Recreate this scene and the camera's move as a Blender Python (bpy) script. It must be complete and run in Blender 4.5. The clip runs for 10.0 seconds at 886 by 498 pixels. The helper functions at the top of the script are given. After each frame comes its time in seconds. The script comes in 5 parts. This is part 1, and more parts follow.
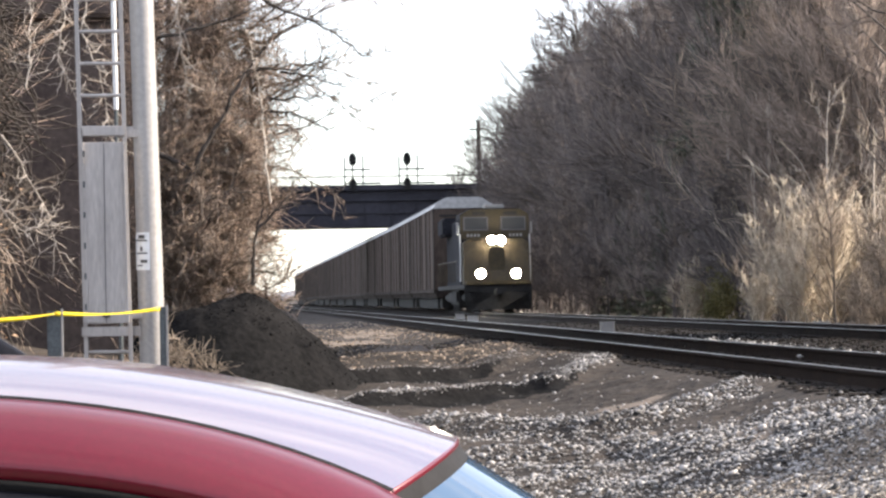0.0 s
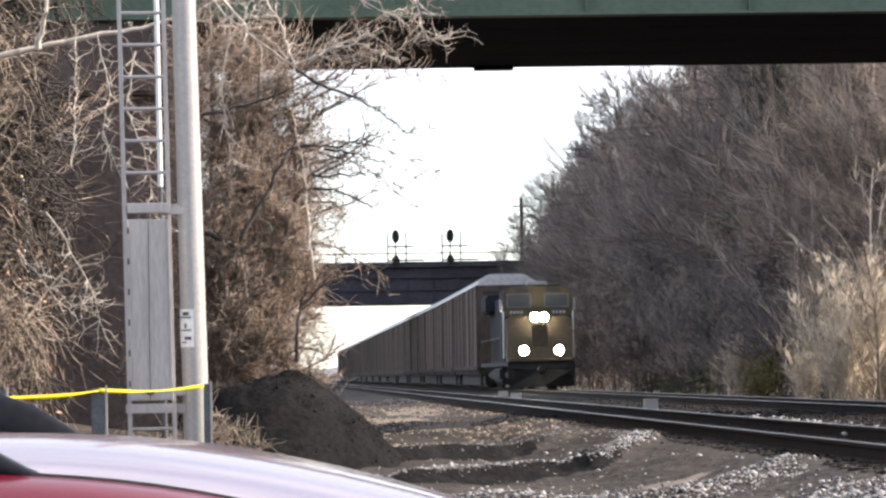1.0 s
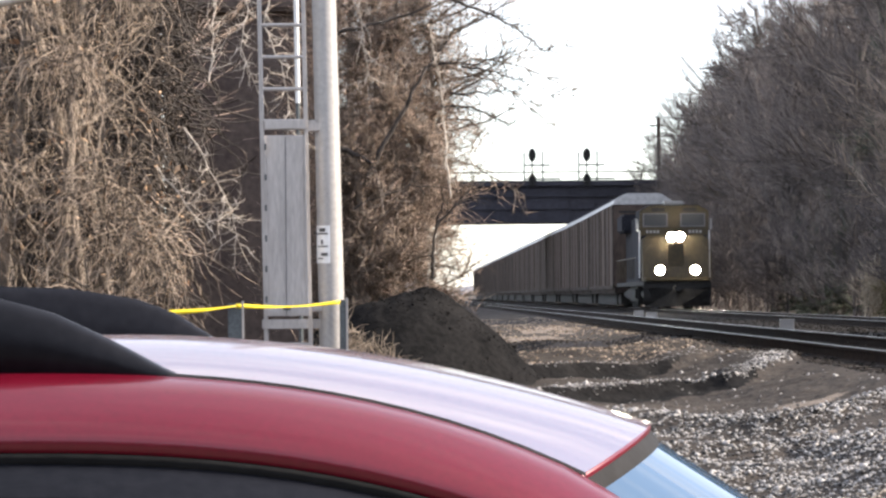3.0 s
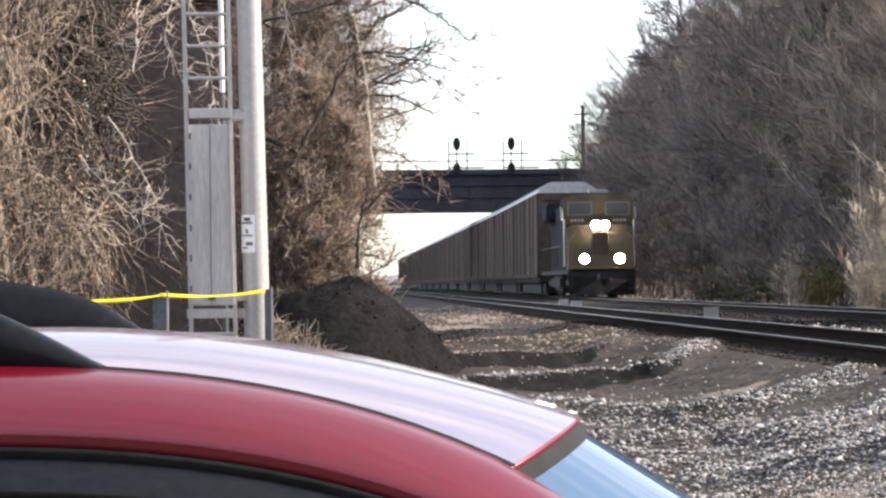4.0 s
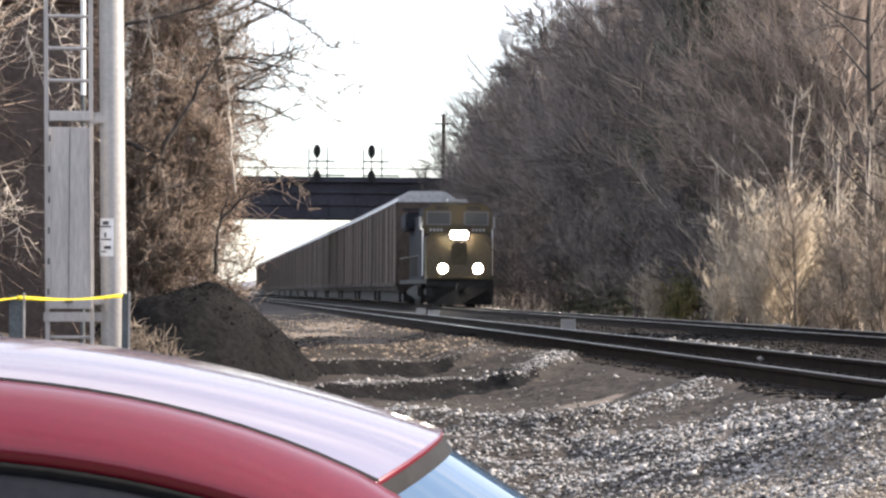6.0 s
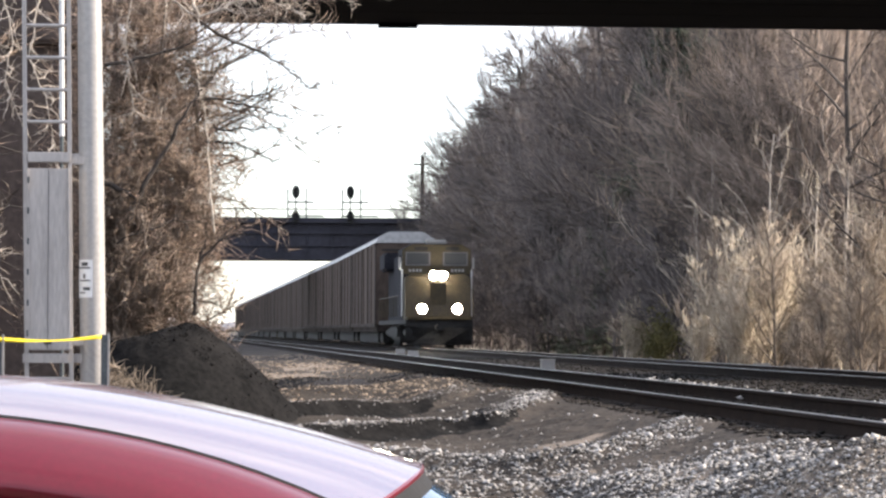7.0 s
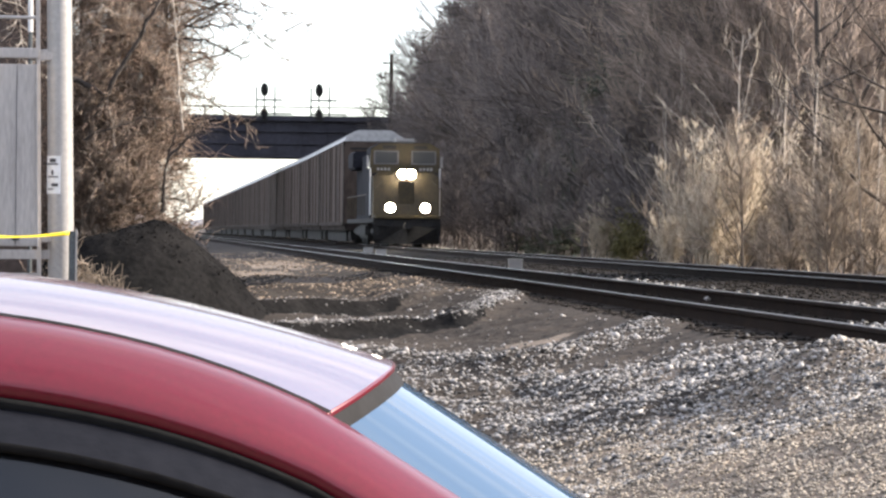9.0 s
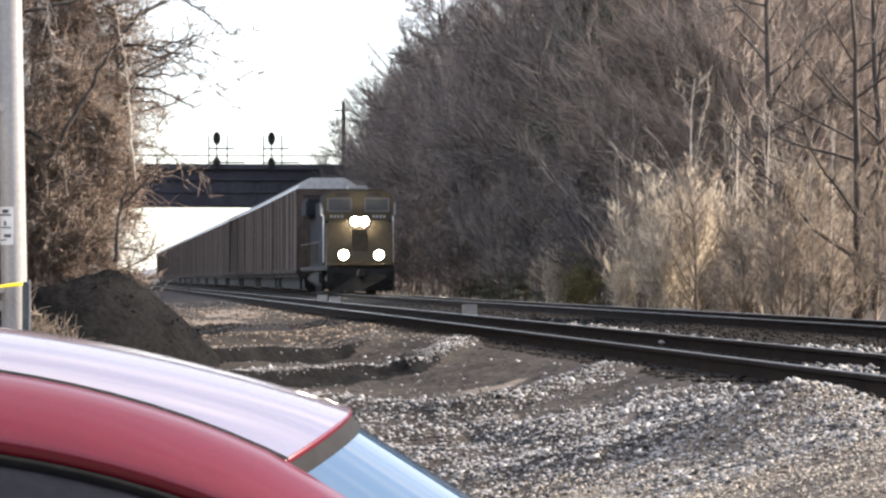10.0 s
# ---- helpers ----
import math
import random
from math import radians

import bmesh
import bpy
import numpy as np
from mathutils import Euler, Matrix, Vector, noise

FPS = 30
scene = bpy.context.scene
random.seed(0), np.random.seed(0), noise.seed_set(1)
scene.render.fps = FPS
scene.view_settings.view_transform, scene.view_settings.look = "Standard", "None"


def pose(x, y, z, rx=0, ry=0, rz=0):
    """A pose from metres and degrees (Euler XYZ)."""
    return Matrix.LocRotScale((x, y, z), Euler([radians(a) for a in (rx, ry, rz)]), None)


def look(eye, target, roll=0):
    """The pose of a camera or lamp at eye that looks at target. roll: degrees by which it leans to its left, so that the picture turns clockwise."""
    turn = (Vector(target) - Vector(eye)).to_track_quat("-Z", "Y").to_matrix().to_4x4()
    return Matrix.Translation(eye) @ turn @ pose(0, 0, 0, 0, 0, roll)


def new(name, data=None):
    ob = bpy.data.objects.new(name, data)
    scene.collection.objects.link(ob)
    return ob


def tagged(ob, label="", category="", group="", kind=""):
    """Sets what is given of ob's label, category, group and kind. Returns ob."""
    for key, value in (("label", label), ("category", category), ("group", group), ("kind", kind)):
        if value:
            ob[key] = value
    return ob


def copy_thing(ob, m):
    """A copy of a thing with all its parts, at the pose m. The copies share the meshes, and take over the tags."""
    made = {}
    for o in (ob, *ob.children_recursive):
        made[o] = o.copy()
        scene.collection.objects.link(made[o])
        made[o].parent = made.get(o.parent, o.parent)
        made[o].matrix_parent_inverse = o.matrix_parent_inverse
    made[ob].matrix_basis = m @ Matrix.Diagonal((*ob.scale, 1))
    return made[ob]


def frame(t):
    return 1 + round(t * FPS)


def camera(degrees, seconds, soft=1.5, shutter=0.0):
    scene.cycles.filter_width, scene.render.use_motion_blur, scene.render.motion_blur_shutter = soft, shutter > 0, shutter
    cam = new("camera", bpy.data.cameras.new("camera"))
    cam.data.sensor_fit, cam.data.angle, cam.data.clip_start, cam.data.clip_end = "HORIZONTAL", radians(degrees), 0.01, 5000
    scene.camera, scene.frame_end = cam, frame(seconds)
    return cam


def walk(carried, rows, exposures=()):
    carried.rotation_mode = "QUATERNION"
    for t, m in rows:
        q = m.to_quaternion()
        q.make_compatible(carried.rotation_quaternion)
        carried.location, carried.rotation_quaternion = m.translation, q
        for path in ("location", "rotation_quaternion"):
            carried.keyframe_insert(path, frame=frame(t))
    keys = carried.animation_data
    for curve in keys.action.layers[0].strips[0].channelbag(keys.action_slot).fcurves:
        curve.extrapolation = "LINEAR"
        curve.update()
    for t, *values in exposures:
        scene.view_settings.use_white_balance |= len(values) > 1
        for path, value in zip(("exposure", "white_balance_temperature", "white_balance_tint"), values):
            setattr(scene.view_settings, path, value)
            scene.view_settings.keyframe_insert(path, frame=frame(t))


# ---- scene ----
cam = camera(14.888, 10.0, soft=2.5)
# seconds, eye x, y, z, then pitch, yaw and roll in degrees
PATH = [
    (0.0, 0.0152, 0.0, 1.6545, 0.8330, -3.5806, -0.9943),
    (0.5, 0.0097, 0.0, 1.6556, 1.7271, -3.3514, -0.7089),
    (1.0, 0.0057, 0.0, 1.6562, 2.1445, -2.8774, -0.9603),
    (1.5, 0.0051, 0.0, 1.6544, 2.1235, -2.3364, -1.3289),
    (2.0, 0.0038, 0.0, 1.6517, 2.2930, -1.2517, -0.9673),
    (2.5, 0.0052, 0.0, 1.6493, 1.3835, -0.5864, -0.5176),
    (2.7, 0.0055, 0.0, 1.6461, 1.1068, -0.4765, -0.5137),
    (3.8, 0.0028, 0.0, 1.6491, 0.3857, -1.4899, -0.5400),
    (4.0, 0.0023, 0.0, 1.6486, 0.5978, -1.8300, -0.6066),
    (4.5, 0.0032, 0.0, 1.6440, 0.7981, -2.2352, -0.5824),
    (5.0, 0.0014, 0.0, 1.6482, 0.7861, -2.5603, -0.5001),
    (5.5, -0.0004, 0.0, 1.6514, 0.7403, -3.7861, 0.0528),
    (5.7, -0.0028, 0.0, 1.6535, 0.7154, -4.0273, 0.2370),
    (6.8, -0.0042, 0.0, 1.6495, 1.1569, -4.5049, 0.3712),
    (7.0, -0.0044, 0.0, 1.6487, 1.4185, -4.5700, 0.2271),
    (7.5, -0.0074, 0.0, 1.6488, 1.5394, -4.6503, 0.7977),
    (8.0, -0.0091, 0.0, 1.6492, 0.1381, -4.8407, 1.0292),
    (8.5, -0.0079, 0.0, 1.6486, -0.3183, -4.9018, 0.8032),
    (9.0, -0.0073, 0.0, 1.6481, -0.2835, -5.1224, 0.6366),
    (9.5, -0.0080, 0.0, 1.6472, 0.1442, -5.4519, 0.4364),
    (10.0, -0.0085, 0.0, 1.6473, 0.5061, -5.8996, 0.0000),
]


def camera_pose(x, y, z, pitch, yaw, roll):
    return Matrix.Translation((x, y, z)) @ pose(0, 0, 0, 90 + pitch, 0, yaw) @ pose(0, 0, 0, 0, 0, roll)


walk(cam, [(t, camera_pose(*v)) for t, *v in PATH], exposures=[(0.0, 1.5, 6650, 12), (10.0, 1.5, 6650, 12)])

# ---- light ----
SUN_AZ, SUN_EL = 89.0, 29.0
world = bpy.data.worlds.new("world")
scene.world = world
world.use_nodes = True
wn = world.node_tree.nodes
sky = wn.new("ShaderNodeTexSky")
sky.sky_type = "NISHITA"
sky.sun_disc = False
sky.sun_elevation, sky.sun_rotation = radians(SUN_EL), radians(SUN_AZ)
sky.air_density, sky.dust_density, sky.ozone_density = 0.9, 0.3, 1.6
wn["Background"].inputs[1].default_value = 0.14
# thin bright streaks of high cloud over the blue
wl = world.node_tree.links
sky_co, sky_map, streak, cover, veil = wn.new("ShaderNodeTexCoord"), wn.new("ShaderNodeMapping"), wn.new("ShaderNodeTexNoise"), wn.new("ShaderNodeMapRange"), wn.new("ShaderNodeMix")
sky_map.inputs["Scale"].default_value = (1.1, 1.1, 7.0)
sky_map.inputs["Rotation"].default_value = (0.12, 0.1, 0.0)
streak.inputs["Scale"].default_value, streak.inputs["Detail"].default_value, streak.inputs["Distortion"].default_value = 2.2, 5.0, 0.5
cover.inputs["From Min"].default_value, cover.inputs["From Max"].default_value = 0.42, 0.66
cover.inputs["To Min"].default_value, cover.inputs["To Max"].default_value = 0.4, 0.92
veil.data_type = "RGBA"
veil.inputs["B"].default_value = (4.4, 4.5, 4.9, 1.0)
wl.new(sky_co.outputs["Generated"], sky_map.inputs[0])
wl.new(sky_map.outputs[0], streak.inputs["Vector"])
wl.new(streak.outputs[0], cover.inputs["Value"])
wl.new(cover.outputs[0], veil.inputs["Factor"])
wl.new(sky.outputs[0], veil.inputs["A"])
wl.new(veil.outputs["Result"], wn["Background"].inputs[0])
sun_data = bpy.data.lights.new("sun", "SUN")
sun_data.energy, sun_data.angle, sun_data.color = 4.0, radians(0.6), (1.0, 0.89, 0.75)
sun = new("sun", sun_data)
ce = math.cos(radians(SUN_EL))
TO_SUN = Vector((math.sin(radians(SUN_AZ)) * ce, math.cos(radians(SUN_AZ)) * ce, math.sin(radians(SUN_EL))))
sun.matrix_world = look(TO_SUN * 200, (0, 0, 0))


# ---- materials ----
def material(name, a, b, rough=0.8, metal=0.0, scale=4.0, fine=40.0, bump=0.3, depth=0.02, island=0.0, objvar=0.0, coat=0.0, stretch=(1, 1, 1), spec=0.5):
    """Two base colours mixed by coarse and fine noise; bump from the fine noise."""
    m = bpy.data.materials.new(name)
    m.use_nodes = True
    nt = m.node_tree
    n, l = nt.nodes, nt.links
    p = n["Principled BSDF"]
    p.inputs["Roughness"].default_value, p.inputs["Metallic"].default_value = rough, metal
    p.inputs["Coat Weight"].default_value = coat
    p.inputs["Specular IOR Level"].default_value = spec
    p.inputs["Coat Roughness"].default_value = 0.04
    co = n.new("ShaderNodeTexCoord")
    mp = n.new("ShaderNodeMapping")
    mp.inputs["Scale"].default_value = stretch
    l.new(co.outputs["Object"], mp.inputs[0])
    n1, n2 = n.new("ShaderNodeTexNoise"), n.new("ShaderNodeTexNoise")
    for node, s, d in ((n1, scale, 4), (n2, fine, 3)):
        node.inputs["Scale"].default_value, node.inputs["Detail"].default_value = s, d
        l.new(mp.outputs[0], node.inputs["Vector"])
    add = n.new("ShaderNodeMath")
    add.operation = "ADD"
    l.new(n1.outputs[0], add.inputs[0])
    l.new(n2.outputs[0], add.inputs[1])
    rng = n.new("ShaderNodeMapRange")
    rng.inputs["From Min"].default_value, rng.inputs["From Max"].default_value = 0.7, 1.3
    last = add.outputs[0]
    for amount, node, out in ((island, "ShaderNodeNewGeometry", "Random Per Island"), (objvar, "ShaderNodeObjectInfo", "Random")):
        if amount:
            src = n.new(node)
            k = n.new("ShaderNodeMath")
            k.operation = "MULTIPLY_ADD"
            k.inputs[1].default_value, k.inputs[2].default_value = amount, -amount / 2
            l.new(src.outputs[out], k.inputs[0])
            s = n.new("ShaderNodeMath")
            s.operation = "ADD"
            l.new(last, s.inputs[0])
            l.new(k.outputs[0], s.inputs[1])
            last = s.outputs[0]
    l.new(last, rng.inputs["Value"])
    mix = n.new("ShaderNodeMix")
    mix.data_type = "RGBA"
    mix.inputs["A"].default_value, mix.inputs["B"].default_value = (*a, 1), (*b, 1)
    l.new(rng.outputs[0], mix.inputs["Factor"])
    l.new(mix.outputs["Result"], p.inputs["Base Color"])
    if bump:
        bp = n.new("ShaderNodeBump")
        bp.inputs["Strength"].default_value, bp.inputs["Distance"].default_value = bump, depth
        l.new(n2.outputs[0], bp.inputs["Height"])
        l.new(bp.outputs[0], p.inputs["Normal"])
    return m


def glow(name, colour, strength):
    m = bpy.data.materials.new(name)
    m.use_nodes = True
    p = m.node_tree.nodes["Principled BSDF"]
    p.inputs["Base Color"].default_value = (*colour, 1)
    p.inputs["Emission Color"].default_value = (*colour, 1)
    p.inputs["Emission Strength"].default_value = strength
    return m


def glass(name, colour, rough=0.02, solid=0.0):
    m = bpy.data.materials.new(name)
    m.use_nodes = True
    p = m.node_tree.nodes["Principled BSDF"]
    p.inputs["Base Color"].default_value = (*colour, 1)
    p.inputs["Roughness"].default_value = rough
    p.inputs["Transmission Weight"].default_value = 1.0 - solid
    p.inputs["IOR"].default_value = 1.5
    return m


M = {
    "earth": material("earth", (0.019, 0.0165, 0.015), (0.071, 0.0595, 0.0505), 0.95, spec=0.15, scale=0.55, fine=11, bump=0.7, depth=0.05),
    "tan_dirt": material("tan_dirt", (0.085, 0.067, 0.052), (0.2, 0.158, 0.122), 0.95, scale=1.2, fine=14, bump=0.5, depth=0.03),
    "stone": material("stone", (0.03, 0.0285, 0.028), (0.37, 0.355, 0.34), 0.5, scale=3, fine=30, bump=0.3, island=1.5),
    "ballast": material("ballast", (0.0065, 0.006, 0.0055), (0.03, 0.026, 0.023), 0.9, spec=0.1, scale=3, fine=30, bump=0.3, island=0.9),
    "tan_gravel": material("tan_gravel", (0.1, 0.084, 0.066), (0.44, 0.385, 0.315), 0.7, scale=3, fine=30, bump=0.3, island=1.3),
    "rubble": material("rubble", (0.075, 0.057, 0.043), (0.42, 0.335, 0.255), 0.85, scale=0.5, fine=20, bump=0.3, island=1.3),
    "track_bed": material("track_bed", (0.006, 0.0053, 0.005), (0.026, 0.022, 0.0195), 0.95, spec=0.1, scale=1.2, fine=16, bump=0.8, depth=0.04),
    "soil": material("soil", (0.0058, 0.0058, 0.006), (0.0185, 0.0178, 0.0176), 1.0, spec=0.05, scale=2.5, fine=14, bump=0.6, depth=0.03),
    "rail_top": material("rail_top", (0.16, 0.155, 0.15), (0.34, 0.33, 0.32), 0.34, 1.0, scale=2, fine=30, bump=0.05),
    "rail": material("rail", (0.008, 0.006, 0.0055), (0.03, 0.02, 0.015), 0.85, 0.0, spec=0.1, scale=3, fine=40, bump=0.3),
    "tie": material("tie", (0.018, 0.015, 0.013), (0.06, 0.05, 0.042), 0.95, spec=0.15, scale=3, fine=30, objvar=0.5, stretch=(0.3, 3, 3)),
    "bark": material("bark", (0.06, 0.048, 0.038), (0.24, 0.195, 0.155), 0.95, scale=2, fine=18, bump=0.5, objvar=0.5),
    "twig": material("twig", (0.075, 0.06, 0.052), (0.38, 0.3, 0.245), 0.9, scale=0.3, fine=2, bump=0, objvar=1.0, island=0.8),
    # darker copy of the twigs, with the wood's shade put into the colour
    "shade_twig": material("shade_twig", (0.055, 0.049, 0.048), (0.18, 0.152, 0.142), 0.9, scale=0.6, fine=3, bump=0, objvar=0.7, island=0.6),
    "tan_twig": material("tan_twig", (0.13, 0.104, 0.08), (0.36, 0.29, 0.225), 0.9, scale=0.5, fine=3, bump=0, objvar=0.6, island=0.6),
    # real dark trunks, and shade put into far trees, backing growth, backlit branches
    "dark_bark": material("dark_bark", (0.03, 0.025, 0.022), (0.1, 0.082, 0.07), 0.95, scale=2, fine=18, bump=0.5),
    "pale_twig": material("pale_twig", (0.33, 0.272, 0.2), (0.62, 0.535, 0.42), 0.9, scale=0.8, fine=3, bump=0, objvar=0.4, island=0.7),
    "vine": material("vine", (0.13, 0.094, 0.072), (0.5, 0.38, 0.3), 0.9, scale=0.9, fine=5, bump=0, island=1.0),
    "old_vine": material("old_vine", (0.036, 0.027, 0.021), (0.46, 0.36, 0.275), 0.85, scale=0.9, fine=5, bump=0, island=1.3),
    "tan_bark": material("tan_bark", (0.1, 0.082, 0.066), (0.3, 0.245, 0.2), 0.95, scale=2, fine=18, bump=0.4, objvar=0.5),
    "limb": material("limb", (0.34, 0.29, 0.24), (0.65, 0.58, 0.5), 0.85, scale=3, fine=20, bump=0.3),
    "dead_leaf": material("dead_leaf", (0.2, 0.11, 0.06), (0.5, 0.33, 0.2), 0.8, scale=3, fine=9, bump=0, island=1.0),
    "needle": material("needle", (0.035, 0.045, 0.032), (0.085, 0.1, 0.068), 0.85, scale=0.8, fine=5, bump=0, island=0.6),
    "olive": material("olive", (0.06, 0.055, 0.018), (0.17, 0.15, 0.05), 0.85, scale=0.8, fine=5, bump=0, island=0.6),
    "litter": material("litter", (0.03, 0.0235, 0.018), (0.085, 0.065, 0.05), 1.0, scale=0.25, fine=3, bump=0.6, depth=0.15),
    # distance haze is put into this blue-grey colour
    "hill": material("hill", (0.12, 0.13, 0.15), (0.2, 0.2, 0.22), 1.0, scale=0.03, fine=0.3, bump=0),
    "galv": material("galv", (0.34, 0.325, 0.31), (0.46, 0.44, 0.42), 0.42, 0.25, scale=1.4, fine=25, bump=0.06),
    "aluminium": material("aluminium", (0.36, 0.335, 0.315), (0.53, 0.495, 0.465), 0.6, 0.0, scale=1.5, fine=16, bump=0.08, stretch=(3, 3, 0.5)),
    "white": material("white", (0.72, 0.72, 0.7), (0.86, 0.86, 0.85), 0.6, scale=2, fine=20, bump=0.05),
    "ink": material("ink", (0.05, 0.05, 0.05), (0.12, 0.12, 0.12), 0.7, scale=5, fine=30, bump=0),
    "tape": material("tape", (0.7, 0.52, 0.01), (0.9, 0.72, 0.03), 0.4, scale=3, fine=20, bump=0.1),
    "post_steel": material("post_steel", (0.06, 0.068, 0.072), (0.13, 0.145, 0.15), 0.6, 0.3, scale=5, fine=40, bump=0.1),
    "green_paint": material("green_paint", (0.05, 0.08, 0.052), (0.085, 0.125, 0.088), 0.6, scale=0.7, fine=8, bump=0.1),
    # shade under the bridge deck is put into this near-black colour
    "shade_dark_steel": material("shade_dark_steel", (0.0015, 0.0018, 0.005), (0.004, 0.0045, 0.011), 0.95, 0.0, scale=0.6, fine=8, bump=0.1, spec=0.1),
    "bridge_steel": material("bridge_steel", (0.016, 0.016, 0.024), (0.04, 0.04, 0.055), 0.7, 0.2, scale=0.3, fine=3, bump=0.1),
    "concrete": material("concrete", (0.05, 0.036, 0.032), (0.11, 0.085, 0.072), 0.95, scale=0.6, fine=9, bump=0.3),
    "red_paint": material("red_paint", (0.1, 0.0008, 0.0095), (0.132, 0.0016, 0.0135), 0.36, 0.15, scale=1, fine=200, bump=0.0, coat=0.5, spec=0.35),
    "red_roof": material("red_roof", (0.075, 0.0045, 0.015), (0.11, 0.007, 0.02), 0.4, 0.1, scale=1.5, fine=5, bump=0.12, depth=0.004, coat=1.0, stretch=(0.8, 5, 5)),
    "black_plastic": material("black_plastic", (0.005, 0.0055, 0.008), (0.011, 0.0115, 0.015), 0.35, scale=4, fine=90, bump=0.03, spec=0.13),
    "rubber": material("rubber", (0.006, 0.006, 0.006), (0.012, 0.012, 0.012), 0.8, scale=4, fine=60, bump=0.1, spec=0.12),
    "seal": material("seal", (0.012, 0.012, 0.013), (0.024, 0.024, 0.026), 0.8, scale=4, fine=60, bump=0.05, spec=0.2),
    "grey_trim": material("grey_trim", (0.1, 0.1, 0.11), (0.14, 0.14, 0.15), 0.45, scale=4, fine=60, bump=0.03),
    "car_glass": glass("car_glass", (0.012, 0.014, 0.018), 0.05, 1.0),
    # opaque base colour carries the blue of the reflected sky
    "sky_blue_windshield": glass("sky_blue_windshield", (0.05, 0.1, 0.17), 0.05, 1.0),
    "chrome": material("chrome", (0.6, 0.6, 0.6), (0.75, 0.75, 0.75), 0.15, 1.0, scale=2, fine=20, bump=0),
    "loco_blue": material("loco_blue", (0.01, 0.011, 0.016), (0.028, 0.028, 0.036), 0.85, spec=0.2, scale=0.8, fine=8, bump=0.05),
    "loco_yellow": material("loco_yellow", (0.032, 0.023, 0.009), (0.07, 0.05, 0.018), 0.6, scale=0.8, fine=8, bump=0.05),
    "loco_black": material("loco_black", (0.01, 0.01, 0.01), (0.03, 0.028, 0.026), 0.8, scale=1, fine=8, bump=0.1),
    "loco_glass": glass("loco_glass", (0.07, 0.075, 0.08), 0.08, 0.9),
    "rack_side": material("rack_side", (0.06, 0.046, 0.039), (0.13, 0.1, 0.084), 0.9, spec=0.15, scale=0.35, fine=4, bump=0.1, objvar=0.45, stretch=(1, 1, 0.4)),
    "rack_post": material("rack_post", (0.034, 0.027, 0.024), (0.085, 0.068, 0.058), 0.9, spec=0.15, scale=0.5, fine=5, bump=0.1, objvar=0.3),
    "rack_roof": material("rack_roof", (0.34, 0.34, 0.34), (0.55, 0.55, 0.55), 0.55, 0.2, scale=0.4, fine=5, bump=0.1),
    "lamp": glow("lamp", (1.0, 0.9, 0.72), 160.0),
    "signal_black": material("signal_black", (0.01, 0.01, 0.01), (0.025, 0.025, 0.025), 0.7, scale=2, fine=10, bump=0),
}


M["sky_blue_windshield"].node_tree.nodes["Principled BSDF"].inputs["IOR"].default_value = 2.0
M["red_roof"].node_tree.nodes["Principled BSDF"].inputs["Coat Roughness"].default_value = 0.1
# coat index raised far above car paint to whiten the roof's sky sheen
M["red_roof"].node_tree.nodes["Principled BSDF"].inputs["Coat IOR"].default_value = 6.0
M["red_roof"].node_tree.nodes["Principled BSDF"].inputs["IOR"].default_value = 2.6
M["red_paint"].node_tree.nodes["Principled BSDF"].inputs["Coat Roughness"].default_value = 0.08
M["red_paint"].node_tree.nodes["Principled BSDF"].inputs["Coat IOR"].default_value = 1.55


# ---- mesh helpers ----
def thing(name, at=(0, 0, 0), label="", category="", group="", kind=""):
    ob = new(name)
    ob.location = at
    return tagged(ob, label, category, group, kind)


def finish(name, me, mat, parent=None, label="", smooth=False):
    me.materials.append(M[mat])
    if smooth:
        me.polygons.foreach_set("use_smooth", [True] * len(me.polygons))
    ob = new(name, me)
    if parent:
        ob.parent = parent
    return tagged(ob, label)


def part(name, bm, mat, parent=None, label="", smooth=False):
    me = bpy.data.meshes.new(name)
    bmesh.ops.recalc_face_normals(bm, faces=bm.faces)
    bm.to_mesh(me)
    bm.free()
    return finish(name, me, mat, parent, label, smooth)


def raw(name, verts, faces, mat, parent=None, label="", smooth=False):
    me = bpy.data.meshes.new(name)
    me.from_pydata([tuple(v) for v in verts], [], faces)
    return finish(name, me, mat, parent, label, smooth)


def box(bm, x0, x1, y0, y1, z0, z1, bevel=0.0):
    r = bmesh.ops.create_cube(bm, size=1)
    for v in r["verts"]:
        v.co = Vector(((x0 + x1) / 2 + v.co.x * (x1 - x0), (y0 + y1) / 2 + v.co.y * (y1 - y0), (z0 + z1) / 2 + v.co.z * (z1 - z0)))
    if bevel:
        es = list({e for v in r["verts"] for e in v.link_edges})
        bmesh.ops.bevel(bm, geom=es, offset=bevel, segments=2, affect="EDGES")
    return bm


def boxed(*a, **k):
    return box(bmesh.new(), *a, **k)


def rod(bm, p0, p1, r0, r1=None, sides=12):
    p0, p1 = Vector(p0), Vector(p1)
    r1 = r0 if r1 is None else r1
    m = Matrix.Translation((p0 + p1) / 2) @ (p1 - p0).to_track_quat("Z", "Y").to_matrix().to_4x4()
    bmesh.ops.create_cone(bm, cap_ends=True, segments=sides, radius1=r0, radius2=r1, depth=(p1 - p0).length, matrix=m)
    return bm


def rodded(*a, **k):
    return rod(bmesh.new(), *a, **k)


